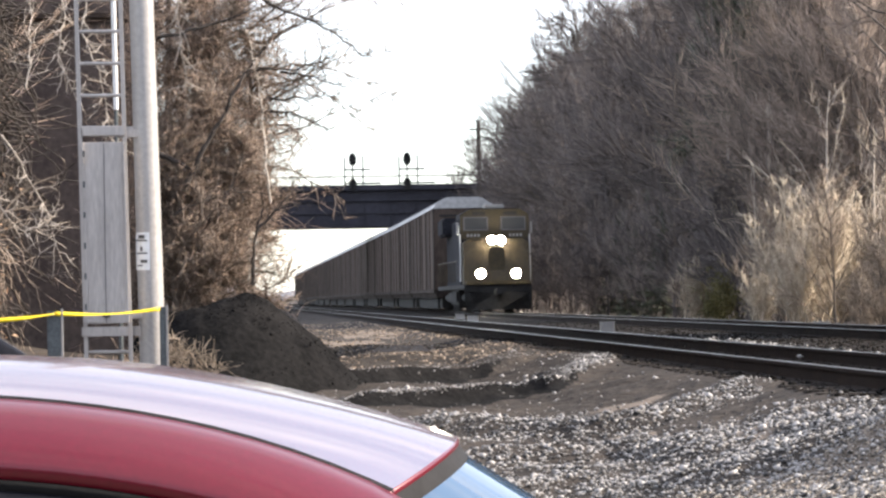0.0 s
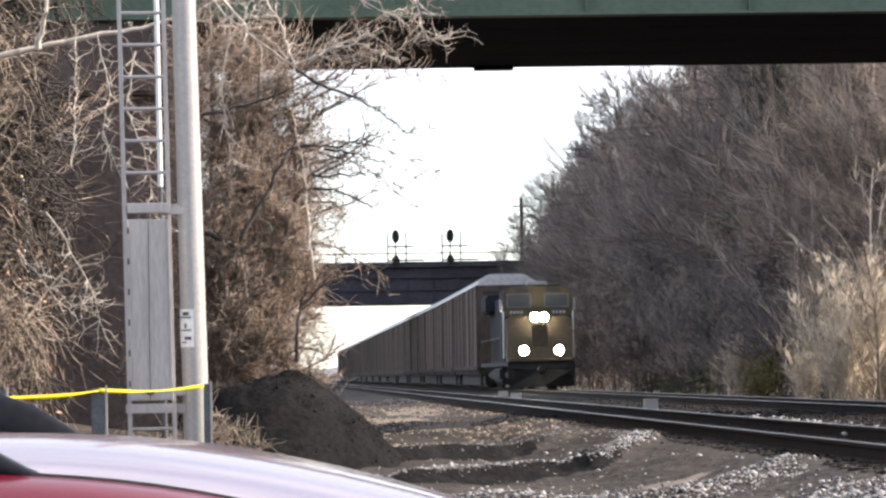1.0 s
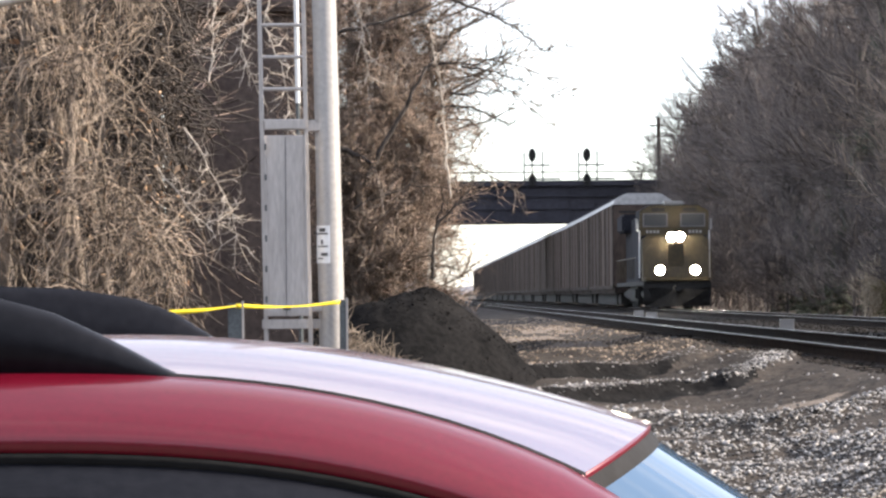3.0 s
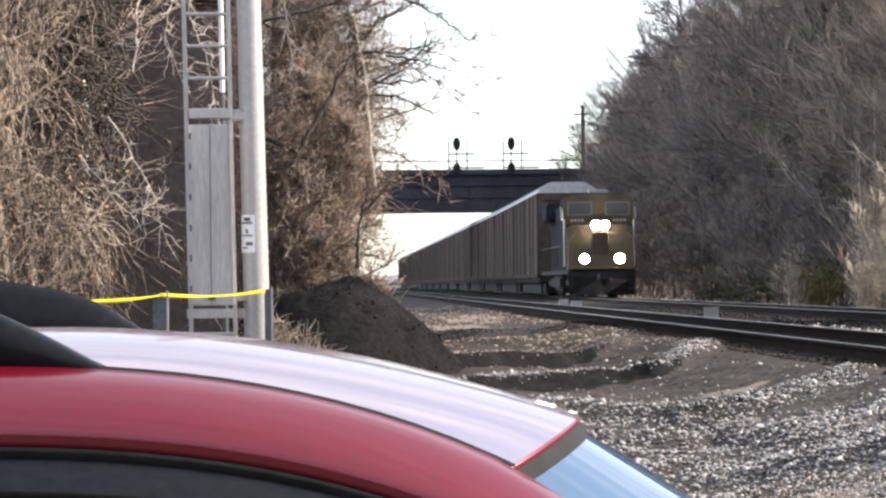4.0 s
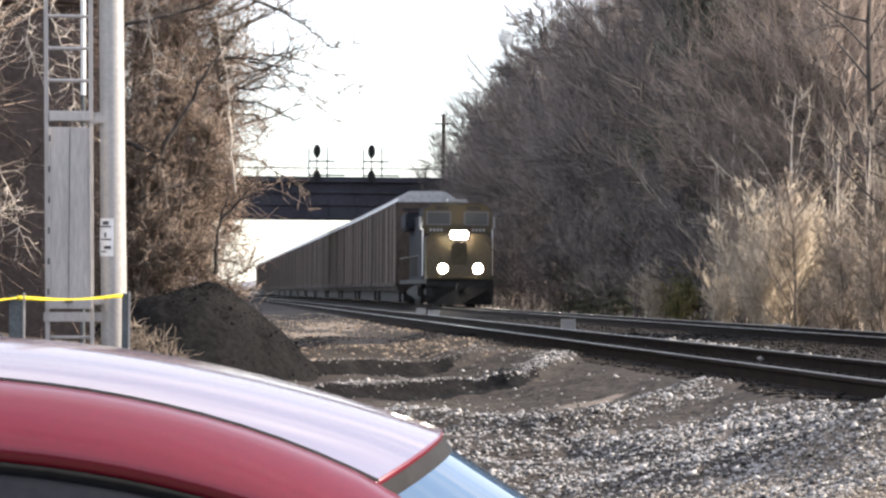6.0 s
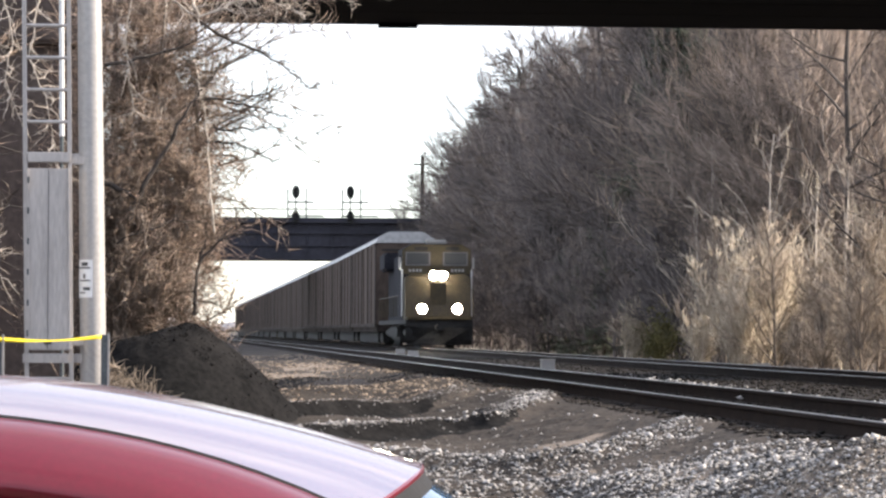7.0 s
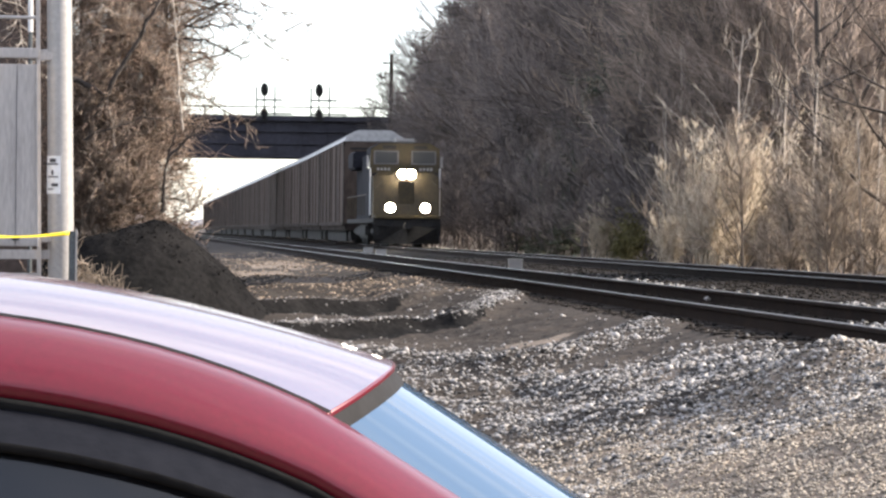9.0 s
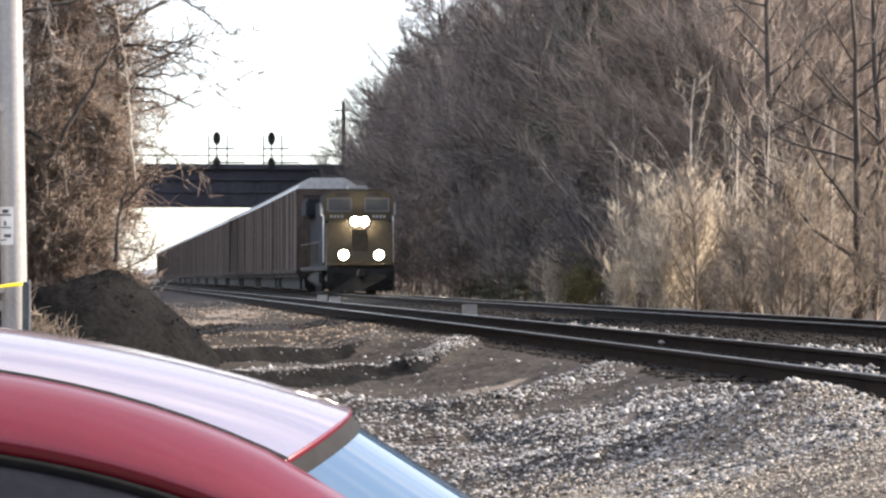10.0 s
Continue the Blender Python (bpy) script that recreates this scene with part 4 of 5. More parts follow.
def bare_tree(rng, height, radius, limbs, subs, twigs, clear=0.25, angle=0.8, lift=0.06, lean=0.0, spread=1.0, near=False, fine_r=0.009):
    """A leafless tree: segments of trunk and limbs, and fine twigs."""
    wood, fine = [], []
    pts, d = wander(rng, (0, 0, -0.3), (lean, 0, 1), height * 0.92, 8, 0.05, 0.03)
    n = len(pts) - 1
    rad = lambda f: radius * (1 - f) ** 0.8 + 0.02
    for i in range(n):
        wood.append((*pts[i], *pts[i + 1], rad(i / n) * (1.35 if i == 0 else 1), rad((i + 1) / n)))
    for k in range(limbs):
        f = clear + (1 - clear) * (k + rng.uniform(0, 1)) / limbs
        i = min(int(f * n), n - 1)
        p = pts[i] + (pts[i + 1] - pts[i]) * (f * n - i)
        dirn = side_way(rng, (pts[i + 1] - pts[i]) / np.linalg.norm(pts[i + 1] - pts[i]), angle * rng.uniform(0.7, 1.3))
        ln = height * (0.42 * (1 - f) + 0.1) * rng.uniform(0.7, 1.2) * spread
        lp, _ = wander(rng, p, dirn, ln, 4, 0.14, lift)
        lr = rad(f) * 0.5
        for j in range(4):
            wood.append((*lp[j], *lp[j + 1], lr * (1 - j / 4.6), lr * (1 - (j + 1) / 4.6)))
        for s in range(subs):
            g = rng.uniform(0.25, 1)
            j = min(int(g * 4), 3)
            q = lp[j] + (lp[j + 1] - lp[j]) * (g * 4 - j)
            sd = side_way(rng, (lp[j + 1] - lp[j]) / np.linalg.norm(lp[j + 1] - lp[j]), rng.uniform(0.4, 0.9))
            sl = ln * 0.4 * rng.uniform(0.6, 1.2)
            sp, _ = wander(rng, q, sd, sl, 2, 0.18, lift)
            sr = max(lr * 0.32, fine_r * 1.35)
            for j in range(2):
                wood.append((*sp[j], *sp[j + 1], sr * (1 - j / 2.6), sr * (1 - (j + 1) / 2.6)))
            for _ in range(twigs):
                h = rng.uniform(0.1, 1)
                j = min(int(h * 2), 1)
                e = sp[j] + (sp[j + 1] - sp[j]) * (h * 2 - j)
                td = side_way(rng, (sp[j + 1] - sp[j]) / np.linalg.norm(sp[j + 1] - sp[j]), rng.uniform(0.2, 0.8)) + (0, 0, 0.15)
                if near:
                    tp, _ = wander(rng, e, td, rng.uniform(0.12, 0.4), 3, 0.35, 0.0)
                    for j in range(3):
                        wood.append((*tp[j], *tp[j + 1], 0.006 - 0.0012 * j, 0.0048 - 0.0012 * j))
                    for j in (1, 2, 3):
                        fine.append((*tp[j], *(tp[j] + rng.normal(0, 0.09, 3)), 0.0045))
                else:
                    fine.append((*e, *(e + td * sl * rng.uniform(0.35, 0.9)), fine_r * rng.uniform(0.8, 1.3)))
    return wood, fine


def tree_thing(name, wood, fine, mat_wood, mat_fine, label, category, group="", sides=5):
    t = thing(name, (0, 0, 0), label, category, group)
    finish("trunk", mesh_from_arrays("trunk", *tubes(wood, sides)), mat_wood, t)
    finish("crown", mesh_from_arrays("crown", *spikes(fine)), mat_fine, t)
    return t


placed = set()


def place_trees(protos, rng, spots):
    used = placed
    for k, (x, y, s) in enumerate(spots):
        p = protos[k % len(protos)]
        m = pose(x, y, float(ground_z(x, y, False)) - 0.1, 0, 0, rng.uniform(0, 360))
        if p.name not in used:
            used.add(p.name)
            p.matrix_basis = m @ Matrix.Scale(s, 4)
        else:
            c = copy_thing(p, m)
            c.scale = (s, s, s)


def build_wood():
    rng = np.random.default_rng(11)
    row = "trees of the wood beside the line"
    # trees that close the line far off, tall and thick-crowned, shade put into their colour
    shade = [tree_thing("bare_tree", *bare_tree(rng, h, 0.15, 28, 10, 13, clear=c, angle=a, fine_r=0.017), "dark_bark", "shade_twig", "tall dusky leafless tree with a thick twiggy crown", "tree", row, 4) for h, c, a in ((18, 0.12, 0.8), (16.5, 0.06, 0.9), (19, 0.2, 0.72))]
    spots = []
    for k in range(28):
        y = 168 + 112 * (k + rng.uniform(0, 1)) / 28
        spots.append((22.0 + 1.6 * float(smooth(190, 280, y)) + abs(rng.normal(0, 1.2)), y, rng.uniform(0.78, 1.02)))
    for k in range(20):
        y = 126 + 46 * (k + rng.uniform(0, 1)) / 20
        spots.append((20.6 + rng.uniform(0, 1) ** 1.3 * 5, y, rng.uniform(0.8, 1.0)))
    for k in range(14):
        y = 140 + 110 * (k + rng.uniform(0, 1)) / 14
        spots.append((25.5 + rng.uniform(0, 5), y, rng.uniform(0.9, 1.1)))
    place_trees(shade, rng, spots)
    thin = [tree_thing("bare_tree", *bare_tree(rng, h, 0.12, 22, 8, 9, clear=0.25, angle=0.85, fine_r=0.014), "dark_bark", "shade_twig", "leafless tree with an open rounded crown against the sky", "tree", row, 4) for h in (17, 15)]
    place_trees(thin, rng, [(21.0, 262, 0.98), (20.6, 246, 0.9), (21.3, 272, 0.85), (20.4, 226, 0.92), (20.2, 208, 0.9), (21.6, 284, 0.8)])
    # brown trees nearer by, with fine grey-brown twigs
    protos = [tree_thing("bare_tree", *bare_tree(rng, h, 0.09, 26, 9, 15, clear=c, angle=a, fine_r=0.0075), "bark", "twig", "leafless grey-brown tree with fine tangled twigs", "tree", row, 4) for h, c, a in ((13, 0.1, 0.85), (11.5, 0.05, 0.95), (14.5, 0.15, 0.8))]
    spots = []
    for k in range(48):
        az = radians(8.8 + 5.6 * (k + rng.uniform(0, 1)) / 48)
        y = 107 + rng.uniform(0, 1) ** 1.3 * 20
        spots.append((max(y * math.tan(az), 19.8), y, rng.uniform(0.75, 1.05)))
    place_trees(protos, rng, spots)
    dark = [tree_thing("bare_tree", *bare_tree(rng, 13, 0.16, 16, 6, 8, clear=0.18, angle=1.0, fine_r=0.009), "dark_bark", "twig", "dark-trunked leafless tree with spreading limbs", "tree", row)]
    place_trees(dark, rng, [(19.6, 97.5, 1.05), (18.7, 82.0, 0.8), (20.6, 88.0, 0.9)])
    # brush at the foot of the wood
    brush = [tree_thing("brush", *bare_tree(rng, h, 0.035, 24, 8, 11, clear=0.02, angle=0.7, lift=0.1, fine_r=0.0065), "tan_bark", "tan_twig", "dense leafless tan brush at the edge of the wood", "shrub", "brush along the wood", 4) for h in (3.6, 4.6, 2.8)]
    spots = [(16.9 + abs(rng.normal(0, 1.3)), 76 + 34 * (k + rng.uniform(0, 1)) / 34, rng.uniform(0.7, 1.15)) for k in range(34)]
    place_trees(brush, rng, spots)
    # this brush wears the darkened twig colour in place of shade
    shade_brush = [tree_thing("brush", *bare_tree(rng, h, 0.05, 24, 8, 10, clear=0.02, angle=0.75, lift=0.1, fine_r=0.012), "shade_twig", "shade_twig", "dusky leafless brush along the shaded wood", "shrub", "brush along the wood", 4) for h in (4.5, 6.0)]
    spots = [(17.0 + abs(rng.normal(0, 1.2)) + 0.5, 111 + 150 * ((k + rng.uniform(0, 1)) / 56) ** 1.2, rng.uniform(0.75, 1.3)) for k in range(56)]
    place_trees(shade_brush, rng, spots)
    # pale shrub by the track, a bundle of thin upright stems
    pale = []
    for h, stems in ((5.2, 15), (4.2, 10)):
        wood, fine = [], []
        for _ in range(stems):
            w, f = bare_tree(rng, h * rng.uniform(0.6, 1), 0.02, 12, 4, 6, clear=0.1, angle=0.38, lift=0.14, lean=rng.uniform(-0.25, 0.25), fine_r=0.011)
            off = np.array([*rng.normal(0, 0.3, 2), 0] * 2)
            wood += [(*(np.array(s[:6]) + off), *s[6:]) for s in w]
            fine += [(*(np.array(s[:6]) + off), *s[6:]) for s in f]
        pale.append(tree_thing("pale_shrub", wood, fine, "pale_twig", "pale_twig", "sunlit pale straw-coloured leafless shrub", "shrub", "pale shrubs by the track", 3))
    place_trees(pale, rng, [(16.75, 97.0, 0.95), (16.1, 96.0, 0.8), (17.4, 98.0, 0.8), (17.3, 124.0, 0.75), (18.2, 90.0, 0.55), (15.6, 99.5, 0.55)])
    sap = [tree_thing("pale_sapling", *bare_tree(rng, 8.4, 0.035, 13, 3, 4, clear=0.15, angle=0.6, lift=0.08, fine_r=0.008), "limb", "pale_twig", "slender pale-barked leafless sapling", "tree", "pale saplings", 4)]
    place_trees(sap, rng, [(17.6, 111.5, 1.0), (18.3, 92.0, 0.62), (17.0, 108.0, 0.7), (19.0, 99.0, 0.8), (17.7, 82.0, 0.55), (18.6, 104.0, 1.0), (18.8, 94.5, 0.8), (18.4, 118.0, 1.0), (18.6, 85.0, 0.7)])
    firs = []
    for h in (11.0, 8.0):
        wood, fine = [], []
        wood.append((0, 0, -0.2, 0, 0, h, 0.16, 0.02))
        for k in range(80):
            f = 0.08 + 0.9 * k / 80
            a = rng.uniform(0, 2 * np.pi)
            ln = (1 - f) * 2.6 + 0.4
            d = np.array([np.cos(a), np.sin(a), -0.15 + rng.normal(0, 0.1)])
            p = np.array([0, 0, h * f])
            q = p + d * ln * rng.uniform(0.7, 1.1)
            wood.append((*p, *q, 0.025, 0.008))
            for _ in range(60):
                e = p + (q - p) * rng.uniform(0.15, 1)
                fine.append((*e, *(e + rng.normal(0, 0.28, 3)), 0.035))
        firs.append(tree_thing("evergreen_tree", wood, fine, "bark", "needle", "dark green evergreen tree in the shaded wood", "tree", "evergreens"))
    place_trees(firs, rng, [(20.7, 139, 1.4), (18.2, 150, 0.55), (21.4, 146, 1.5), (18.4, 158, 0.65), (20.0, 128, 1.15), (18.3, 143, 0.5)])
    ol = [tree_thing("olive_shrub", [(0, 0, -0.2, 0, 0, 1.2, 0.03, 0.01)], [(*(q := rng.normal(0, 1, 3) * (0.3, 0.3, 0.5) + (0, 0, 1.0)), *(q + rng.normal(0, 0.16, 3)), 0.03) for _ in range(800)], "bark", "olive", "yellow-green evergreen shrub at the foot of the wood", "shrub")]
    place_trees(ol, rng, [(15.3, 105, 0.85), (14.9, 104, 0.6)])


build_wood()


def vine_mass(name, rng, blobs, count, r, mat, label, category, droop=0.6, reach=1.0, n=5, clump=1.6, gaps=0.85, bare=-0.08):
    """A tangle of fine strands filling rounded volumes: rows of x, y, z, rx, ry, rz."""
    paths = []
    blobs = np.array(blobs, float)
    wts = blobs[:, 3] * blobs[:, 5]
    pick = rng.choice(len(blobs), count, p=wts / wts.sum())
    for b in blobs[pick]:
        d = rng.normal(0, 1, 3)
        d /= np.linalg.norm(d)
        if d[1] > 0.3:
            d[1] *= -1
        p = b[:3] + d * b[3:6] * rng.uniform(0.55, 1.02)
        if noise.noise((p[0] * clump, p[1] * 0.5, p[2] * clump + 5)) < bare and rng.uniform(0, 1) < gaps:
            continue
        way = rng.normal(0, 1, 3) * (0.7, 0.4, 0.7)
        ln = rng.uniform(0.25, 0.95) * reach
        pts = [p]
        for _ in range(n):
            way = way / np.linalg.norm(way) + rng.normal(0, 0.3, 3) + (0, 0, -droop * 0.5)
            way /= np.linalg.norm(way)
            pts.append(pts[-1] + way * ln / n)
        paths.append(pts)
    t = thing(name, (0, 0, 0), label, category)
    finish("tangle", mesh_from_arrays("tangle", *strands(rng, paths, r)), mat, t)
    return t


def leaves(rng, parent, blobs, count, size):
    blobs = np.array(blobs, float)
    b = blobs[rng.integers(0, len(blobs), count)]
    d = rng.normal(0, 1, (count, 3))
    d /= np.linalg.norm(d, axis=1, keepdims=True)
    d[:, 1] = -abs(d[:, 1])
    c = b[:, :3] + d * b[:, 3:6] * rng.uniform(0.6, 1.05, (count, 1))
    u, w = rng.normal(0, 1, (count, 3)), rng.normal(0, 1, (count, 3))
    s = (size * rng.uniform(0.5, 1.3, (count, 1)))
    v = np.stack([c - u * s, c + w * s * 0.6, c + u * s, c - w * s * 0.6 + (0, 0, 0.01)], 1).reshape(-1, 3)
    i = np.arange(count)[:, None] * 4
    tagged(finish("leaf_litter", mesh_from_arrays("leaf_litter", v, np.concatenate([i + [0, 1, 2], i + [0, 2, 3]])), "dead_leaf", parent, "scattered dry brown leaves"), kind="stuff")


def build_left_growth():
    rng = np.random.default_rng(21)
    # vine-draped trees behind the ladder
    blobs = [(-3.6, 37.2, 2.0, 0.9, 0.6, 1.0), (-3.2, 37.4, 3.2, 0.7, 0.6, 0.9), (-4.0, 37.5, 3.6, 0.9, 0.6, 1.2), (-4.8, 37.4, 2.4, 1.0, 0.7, 1.4), (-2.75, 37.1, 1.9, 0.5, 0.5, 0.9), (-2.6, 37.1, 2.7, 0.4, 0.4, 0.5), (-3.7, 37.8, 4.7, 0.9, 0.7, 0.8), (-4.6, 37.8, 4.9, 1.0, 0.7, 1.0), (-3.3, 38.2, 5.9, 1.0, 0.7, 0.6), (-4.3, 38.2, 5.9, 1.0, 0.7, 0.8), (-3.3, 36.8, 1.2, 1.2, 0.5, 0.6), (-5.8, 38, 3.4, 1.0, 0.7, 2.4)]
    t = vine_mass("vine_thicket", rng, blobs, 5600, 0.0054, "old_vine", "tangled tan leafless vines hanging over a thicket", "vines", 0.55, 1.7, 9, 1.1, 0.97, 0.03)
    wood, fine = [], []
    for x, y, ln in ((-4.0, 38.2, 0.05), (-3.3, 38.6, -0.1), (-4.8, 38.4, 0.05), (-3.6, 39.2, 0.0), (-5.6, 39.0, 0.1)):
        w, f = bare_tree(rng, 7.5, 0.09, 12, 5, 7, clear=0.08, angle=0.8, lift=0.02, lean=ln, spread=0.6, near=True)
        off = np.array([x, y, 0.6] * 2)
        wood += [(*(np.array(s[:6]) + off), *s[6:]) for s in w]
        fine += [(*(np.array(s[:6]) + off), s[6]) for s in f]
    finish("wood_frame", mesh_from_arrays("wood_frame", *tubes(wood, 6)), "bark", t, "dark trunks inside the thicket")
    finish("crown", mesh_from_arrays("crown", *spikes(fine)), "old_vine", t)
    leaves(rng, t, blobs, 700, 0.02)
    # backing layer added to hide sky, its dark colour holding the gaps' shade
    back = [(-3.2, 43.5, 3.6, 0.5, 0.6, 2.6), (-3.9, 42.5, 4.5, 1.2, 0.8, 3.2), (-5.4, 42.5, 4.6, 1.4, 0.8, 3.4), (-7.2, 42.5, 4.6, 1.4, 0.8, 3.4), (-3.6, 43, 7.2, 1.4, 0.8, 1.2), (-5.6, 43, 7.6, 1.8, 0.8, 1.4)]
    t = vine_mass("vine_thicket", rng, back, 7000, 0.016, "dark_bark", "tangled growth added behind the hanging vines, shade of the gaps in its colour", "vines", 0.3, 1.5, 5, 1.6, 0.0)
    wood = []
    for x in (-3.6, -4.9, -6.4):
        w, _ = bare_tree(rng, 8.0, 0.09, 14, 4, 1, clear=0.15, angle=0.7, spread=0.6)
        wood += [(*(np.array(s[:6]) + np.array([x, 43.0, 0.8] * 2)), *s[6:]) for s in w]
    finish("wood_frame", mesh_from_arrays("wood_frame", *tubes(wood, 5)), "bark", t, "dark stems inside the growth")
    # brushy tree between the pole and the line
    blobs = [(-0.6, 46.8, 2.6, 0.7, 0.8, 1.2), (0.0, 47.1, 2.9, 0.6, 0.8, 1.2), (0.3, 47.5, 2.8, 0.45, 0.8, 0.8), (-0.1, 47.3, 4.3, 0.8, 0.9, 1.2), (0.3, 47.7, 3.9, 0.5, 0.8, 0.8), (-0.5, 46.7, 4.2, 0.7, 0.8, 1.2), (0.0, 47.5, 5.6, 0.8, 0.9, 0.9), (-0.5, 46.9, 5.8, 0.8, 0.8, 0.8), (0.6, 47.6, 4.8, 0.35, 0.6, 0.7), (-0.1, 47.9, 1.7, 0.6, 0.7, 0.7), (-0.7, 47.1, 1.8, 0.8, 0.7, 0.9), (-1.0, 48.6, 4.4, 0.7, 0.7, 2.2), (-0.2, 48.7, 4.6, 0.6, 0.6, 2.0)]
    t = vine_mass("brush_thicket", rng, blobs, 6200, 0.005, "vine", "dense tan brush and small leafless tree beside the line", "shrub", -0.1, 1.3, 6, 1.6, 0.0)
    wood, fine = [], []
    for x, y, ln, h, sp_ in ((-0.6, 46.3, 0.06, 6.0, 0.42), (-0.6, 46.2, -0.02, 6.6, 0.5), (0.1, 47.0, 0.03, 5.2, 0.3), (-0.3, 46.6, 0.0, 3.8, 0.3), (-0.45, 46.4, 0.05, 5.5, 0.4), (-0.1, 46.6, -0.03, 4.6, 0.3), (-0.4, 46.3, -0.02, 4.2, 0.35), (-0.5, 46.2, -0.02, 3.2, 0.32), (-0.9, 46.9, 0.05, 7, 0.4)):
        w, f = bare_tree(rng, h, 0.07, 20, 6, 8, clear=0.12, angle=0.95, lift=-0.01, lean=ln, spread=sp_, near=True)
        if x == 0.1:
            for z_, l_ in ((3.9, 2.3), (3.2, 2.0), (4.5, 2.1), (2.7, 1.5), (3.5, 1.9), (4.2, 1.7), (3.7, 2.4), (4.8, 2.2), (4.0, 2.0), (3.0, 1.9), (4.6, 1.6), (5.0, 1.9), (4.3, 2.5), (5.3, 2.3), (4.9, 2.6), (3.4, 1.6)):
                lp, _ = wander(rng, (0.1, 0, z_), (1, -0.1, 0.5), l_, 6, 0.24, -0.04)
                for j in range(6):
                    w.append((*lp[j], *lp[j + 1], 0.02 * (1 - j / 7), 0.018 * (1 - (j + 1) / 7)))
                    for _ in range(5):
                        tp, _ = wander(rng, lp[j + 1], side_way(rng, (lp[j + 1] - lp[j]) / np.linalg.norm(lp[j + 1] - lp[j]), rng.uniform(0.4, 1)), rng.uniform(0.15, 0.5), 3, 0.3, 0)
                        for i in range(3):
                            w.append((*tp[i], *tp[i + 1], 0.006 - 0.0012 * i, 0.0048 - 0.0012 * i))
                            f.append((*tp[i + 1], *(tp[i + 1] + rng.normal(0, 0.09, 3)), 0.0045))
        off = np.array([x, y, 0.8] * 2)
        wood += [(*(np.array(s[:6]) + off), *s[6:]) for s in w]
        fine += [(*(np.array(s[:6]) + off), s[6]) for s in f]
    finish("wood_frame", mesh_from_arrays("wood_frame", *tubes(wood, 6)), "tan_bark", t, "tan trunks inside the brush")
    finish("crown", mesh_from_arrays("crown", *spikes(fine)), "vine", t)
    leaves(rng, t, blobs, 500, 0.02)
    # pale overhanging limb in front of the thicket
    def crooked(name, label, runs, mat="limb"):
        t = thing(name, (0, 0, 0), label, "branch", "bare branches by the pole")
        for r, pts in runs:
            wood, fine = [], []
            pts = [np.array(q, float) for q in pts]
            path = []
            for q0, q1 in zip(pts, pts[1:]):
                for i in range(5):
                    path.append(q0 + (q1 - q0) * i / 5 + rng.normal(0, 0.012, 3))
            path.append(pts[-1])
            k = len(path) - 1
            for j in range(k):
                f0, f1 = 1 - 0.7 * j / k, 1 - 0.7 * (j + 1) / k
                wood.append((*path[j], *path[j + 1], r * f0, r * f1))
                for _ in range(1 if r > 0.03 else 2):
                    sd = side_way(rng, (path[j + 1] - path[j]) / np.linalg.norm(path[j + 1] - path[j]), rng.uniform(0.5, 1.2))
                    sp, _ = wander(rng, path[j + 1], sd, rng.uniform(0.1, 0.45), 4, 0.35, 0)
                    for i in range(4):
                        wood.append((*sp[i], *sp[i + 1], 0.0055 - 0.001 * i, 0.0045 - 0.001 * i))
                        if i > 0:
                            fine.append((*sp[i], *(sp[i] + rng.normal(0, 0.07, 3)), 0.004))
            (va, ta), (vb, tb) = tubes(wood, 6), spikes(fine)
            finish("limb", mesh_from_arrays("limb", np.concatenate([va, vb]), np.concatenate([ta, tb + len(va)])), mat, t)

    crooked("overhanging_limb", "thick pale bare limb reaching across the thicket", [(0.06, [(-5.6, 36.4, 4.6), (-3.89, 36, 4.89), (-3.11, 36, 5.06), (-2.5, 36, 5.2), (-1.6, 36, 5.36), (-0.9, 36, 5.5)]), (0.035, [(-2.44, 35.9, 5.2), (-2.35, 35.7, 5.56), (-2.2, 35.6, 6.4)]), (0.018, [(-3.03, 35.9, 5.08), (-2.9, 35.7, 5.46), (-2.85, 35.6, 6.0)])])
    crooked("overhanging_branch", "crooked white sunlit branch hanging into view", [(0.02, [(-1.6, 34.8, 6.6), (-0.58, 34.5, 5.72), (-0.21, 34.5, 5.19), (0.25, 34.5, 4.84), (0.65, 34.5, 5.03), (1.06, 34.5, 5.17)]), (0.016, [(0.25, 34.5, 4.84), (0.14, 34.5, 5.19), (-0.03, 34.5, 5.59), (-0.2, 34.6, 6.3)]), (0.012, [(0.54, 34.55, 5.0), (0.89, 34.6, 5.07), (1.29, 34.6, 4.92)]), (0.011, [(0.3, 34.6, 6.0), (1.12, 34.6, 5.41), (1.5, 34.6, 5.3)]), (0.009, [(1.2, 34.6, 6.2), (1.47, 34.6, 5.58), (1.61, 34.6, 5.12), (1.79, 34.6, 5.1)]), (0.012, [(-0.9, 34.4, 5.9), (-0.32, 34.3, 5.23), (-0.15, 34.3, 5.4)])])
    for run in [(0.011, [(-2.04, 35, 3.9), (-2.01, 35, 4.45), (-2.0, 35.2, 5.3)]), (0.01, [(-1.75, 34.6, 5.2), (-1.62, 34.6, 4.6), (-1.7, 34.6, 4.2), (-1.55, 34.6, 3.8)]), (0.01, [(-1.35, 34.2, 5.0), (-1.45, 34.2, 4.4), (-1.25, 34.2, 3.9), (-1.15, 34.2, 3.3)]), (0.009, [(-0.35, 34.6, 5.4), (-0.5, 34.6, 4.6), (-0.4, 34.6, 3.9)]), (0.009, [(-2.3, 35, 3.4), (-1.9, 35, 2.7), (-1.75, 35, 2.2)]), (0.008, [(-2.6, 35, 3.0), (-2.1, 35, 2.4), (-1.85, 35, 2.5)])]:
        crooked("hanging_vine", "pale hanging vine stem beside the ladder", [run])
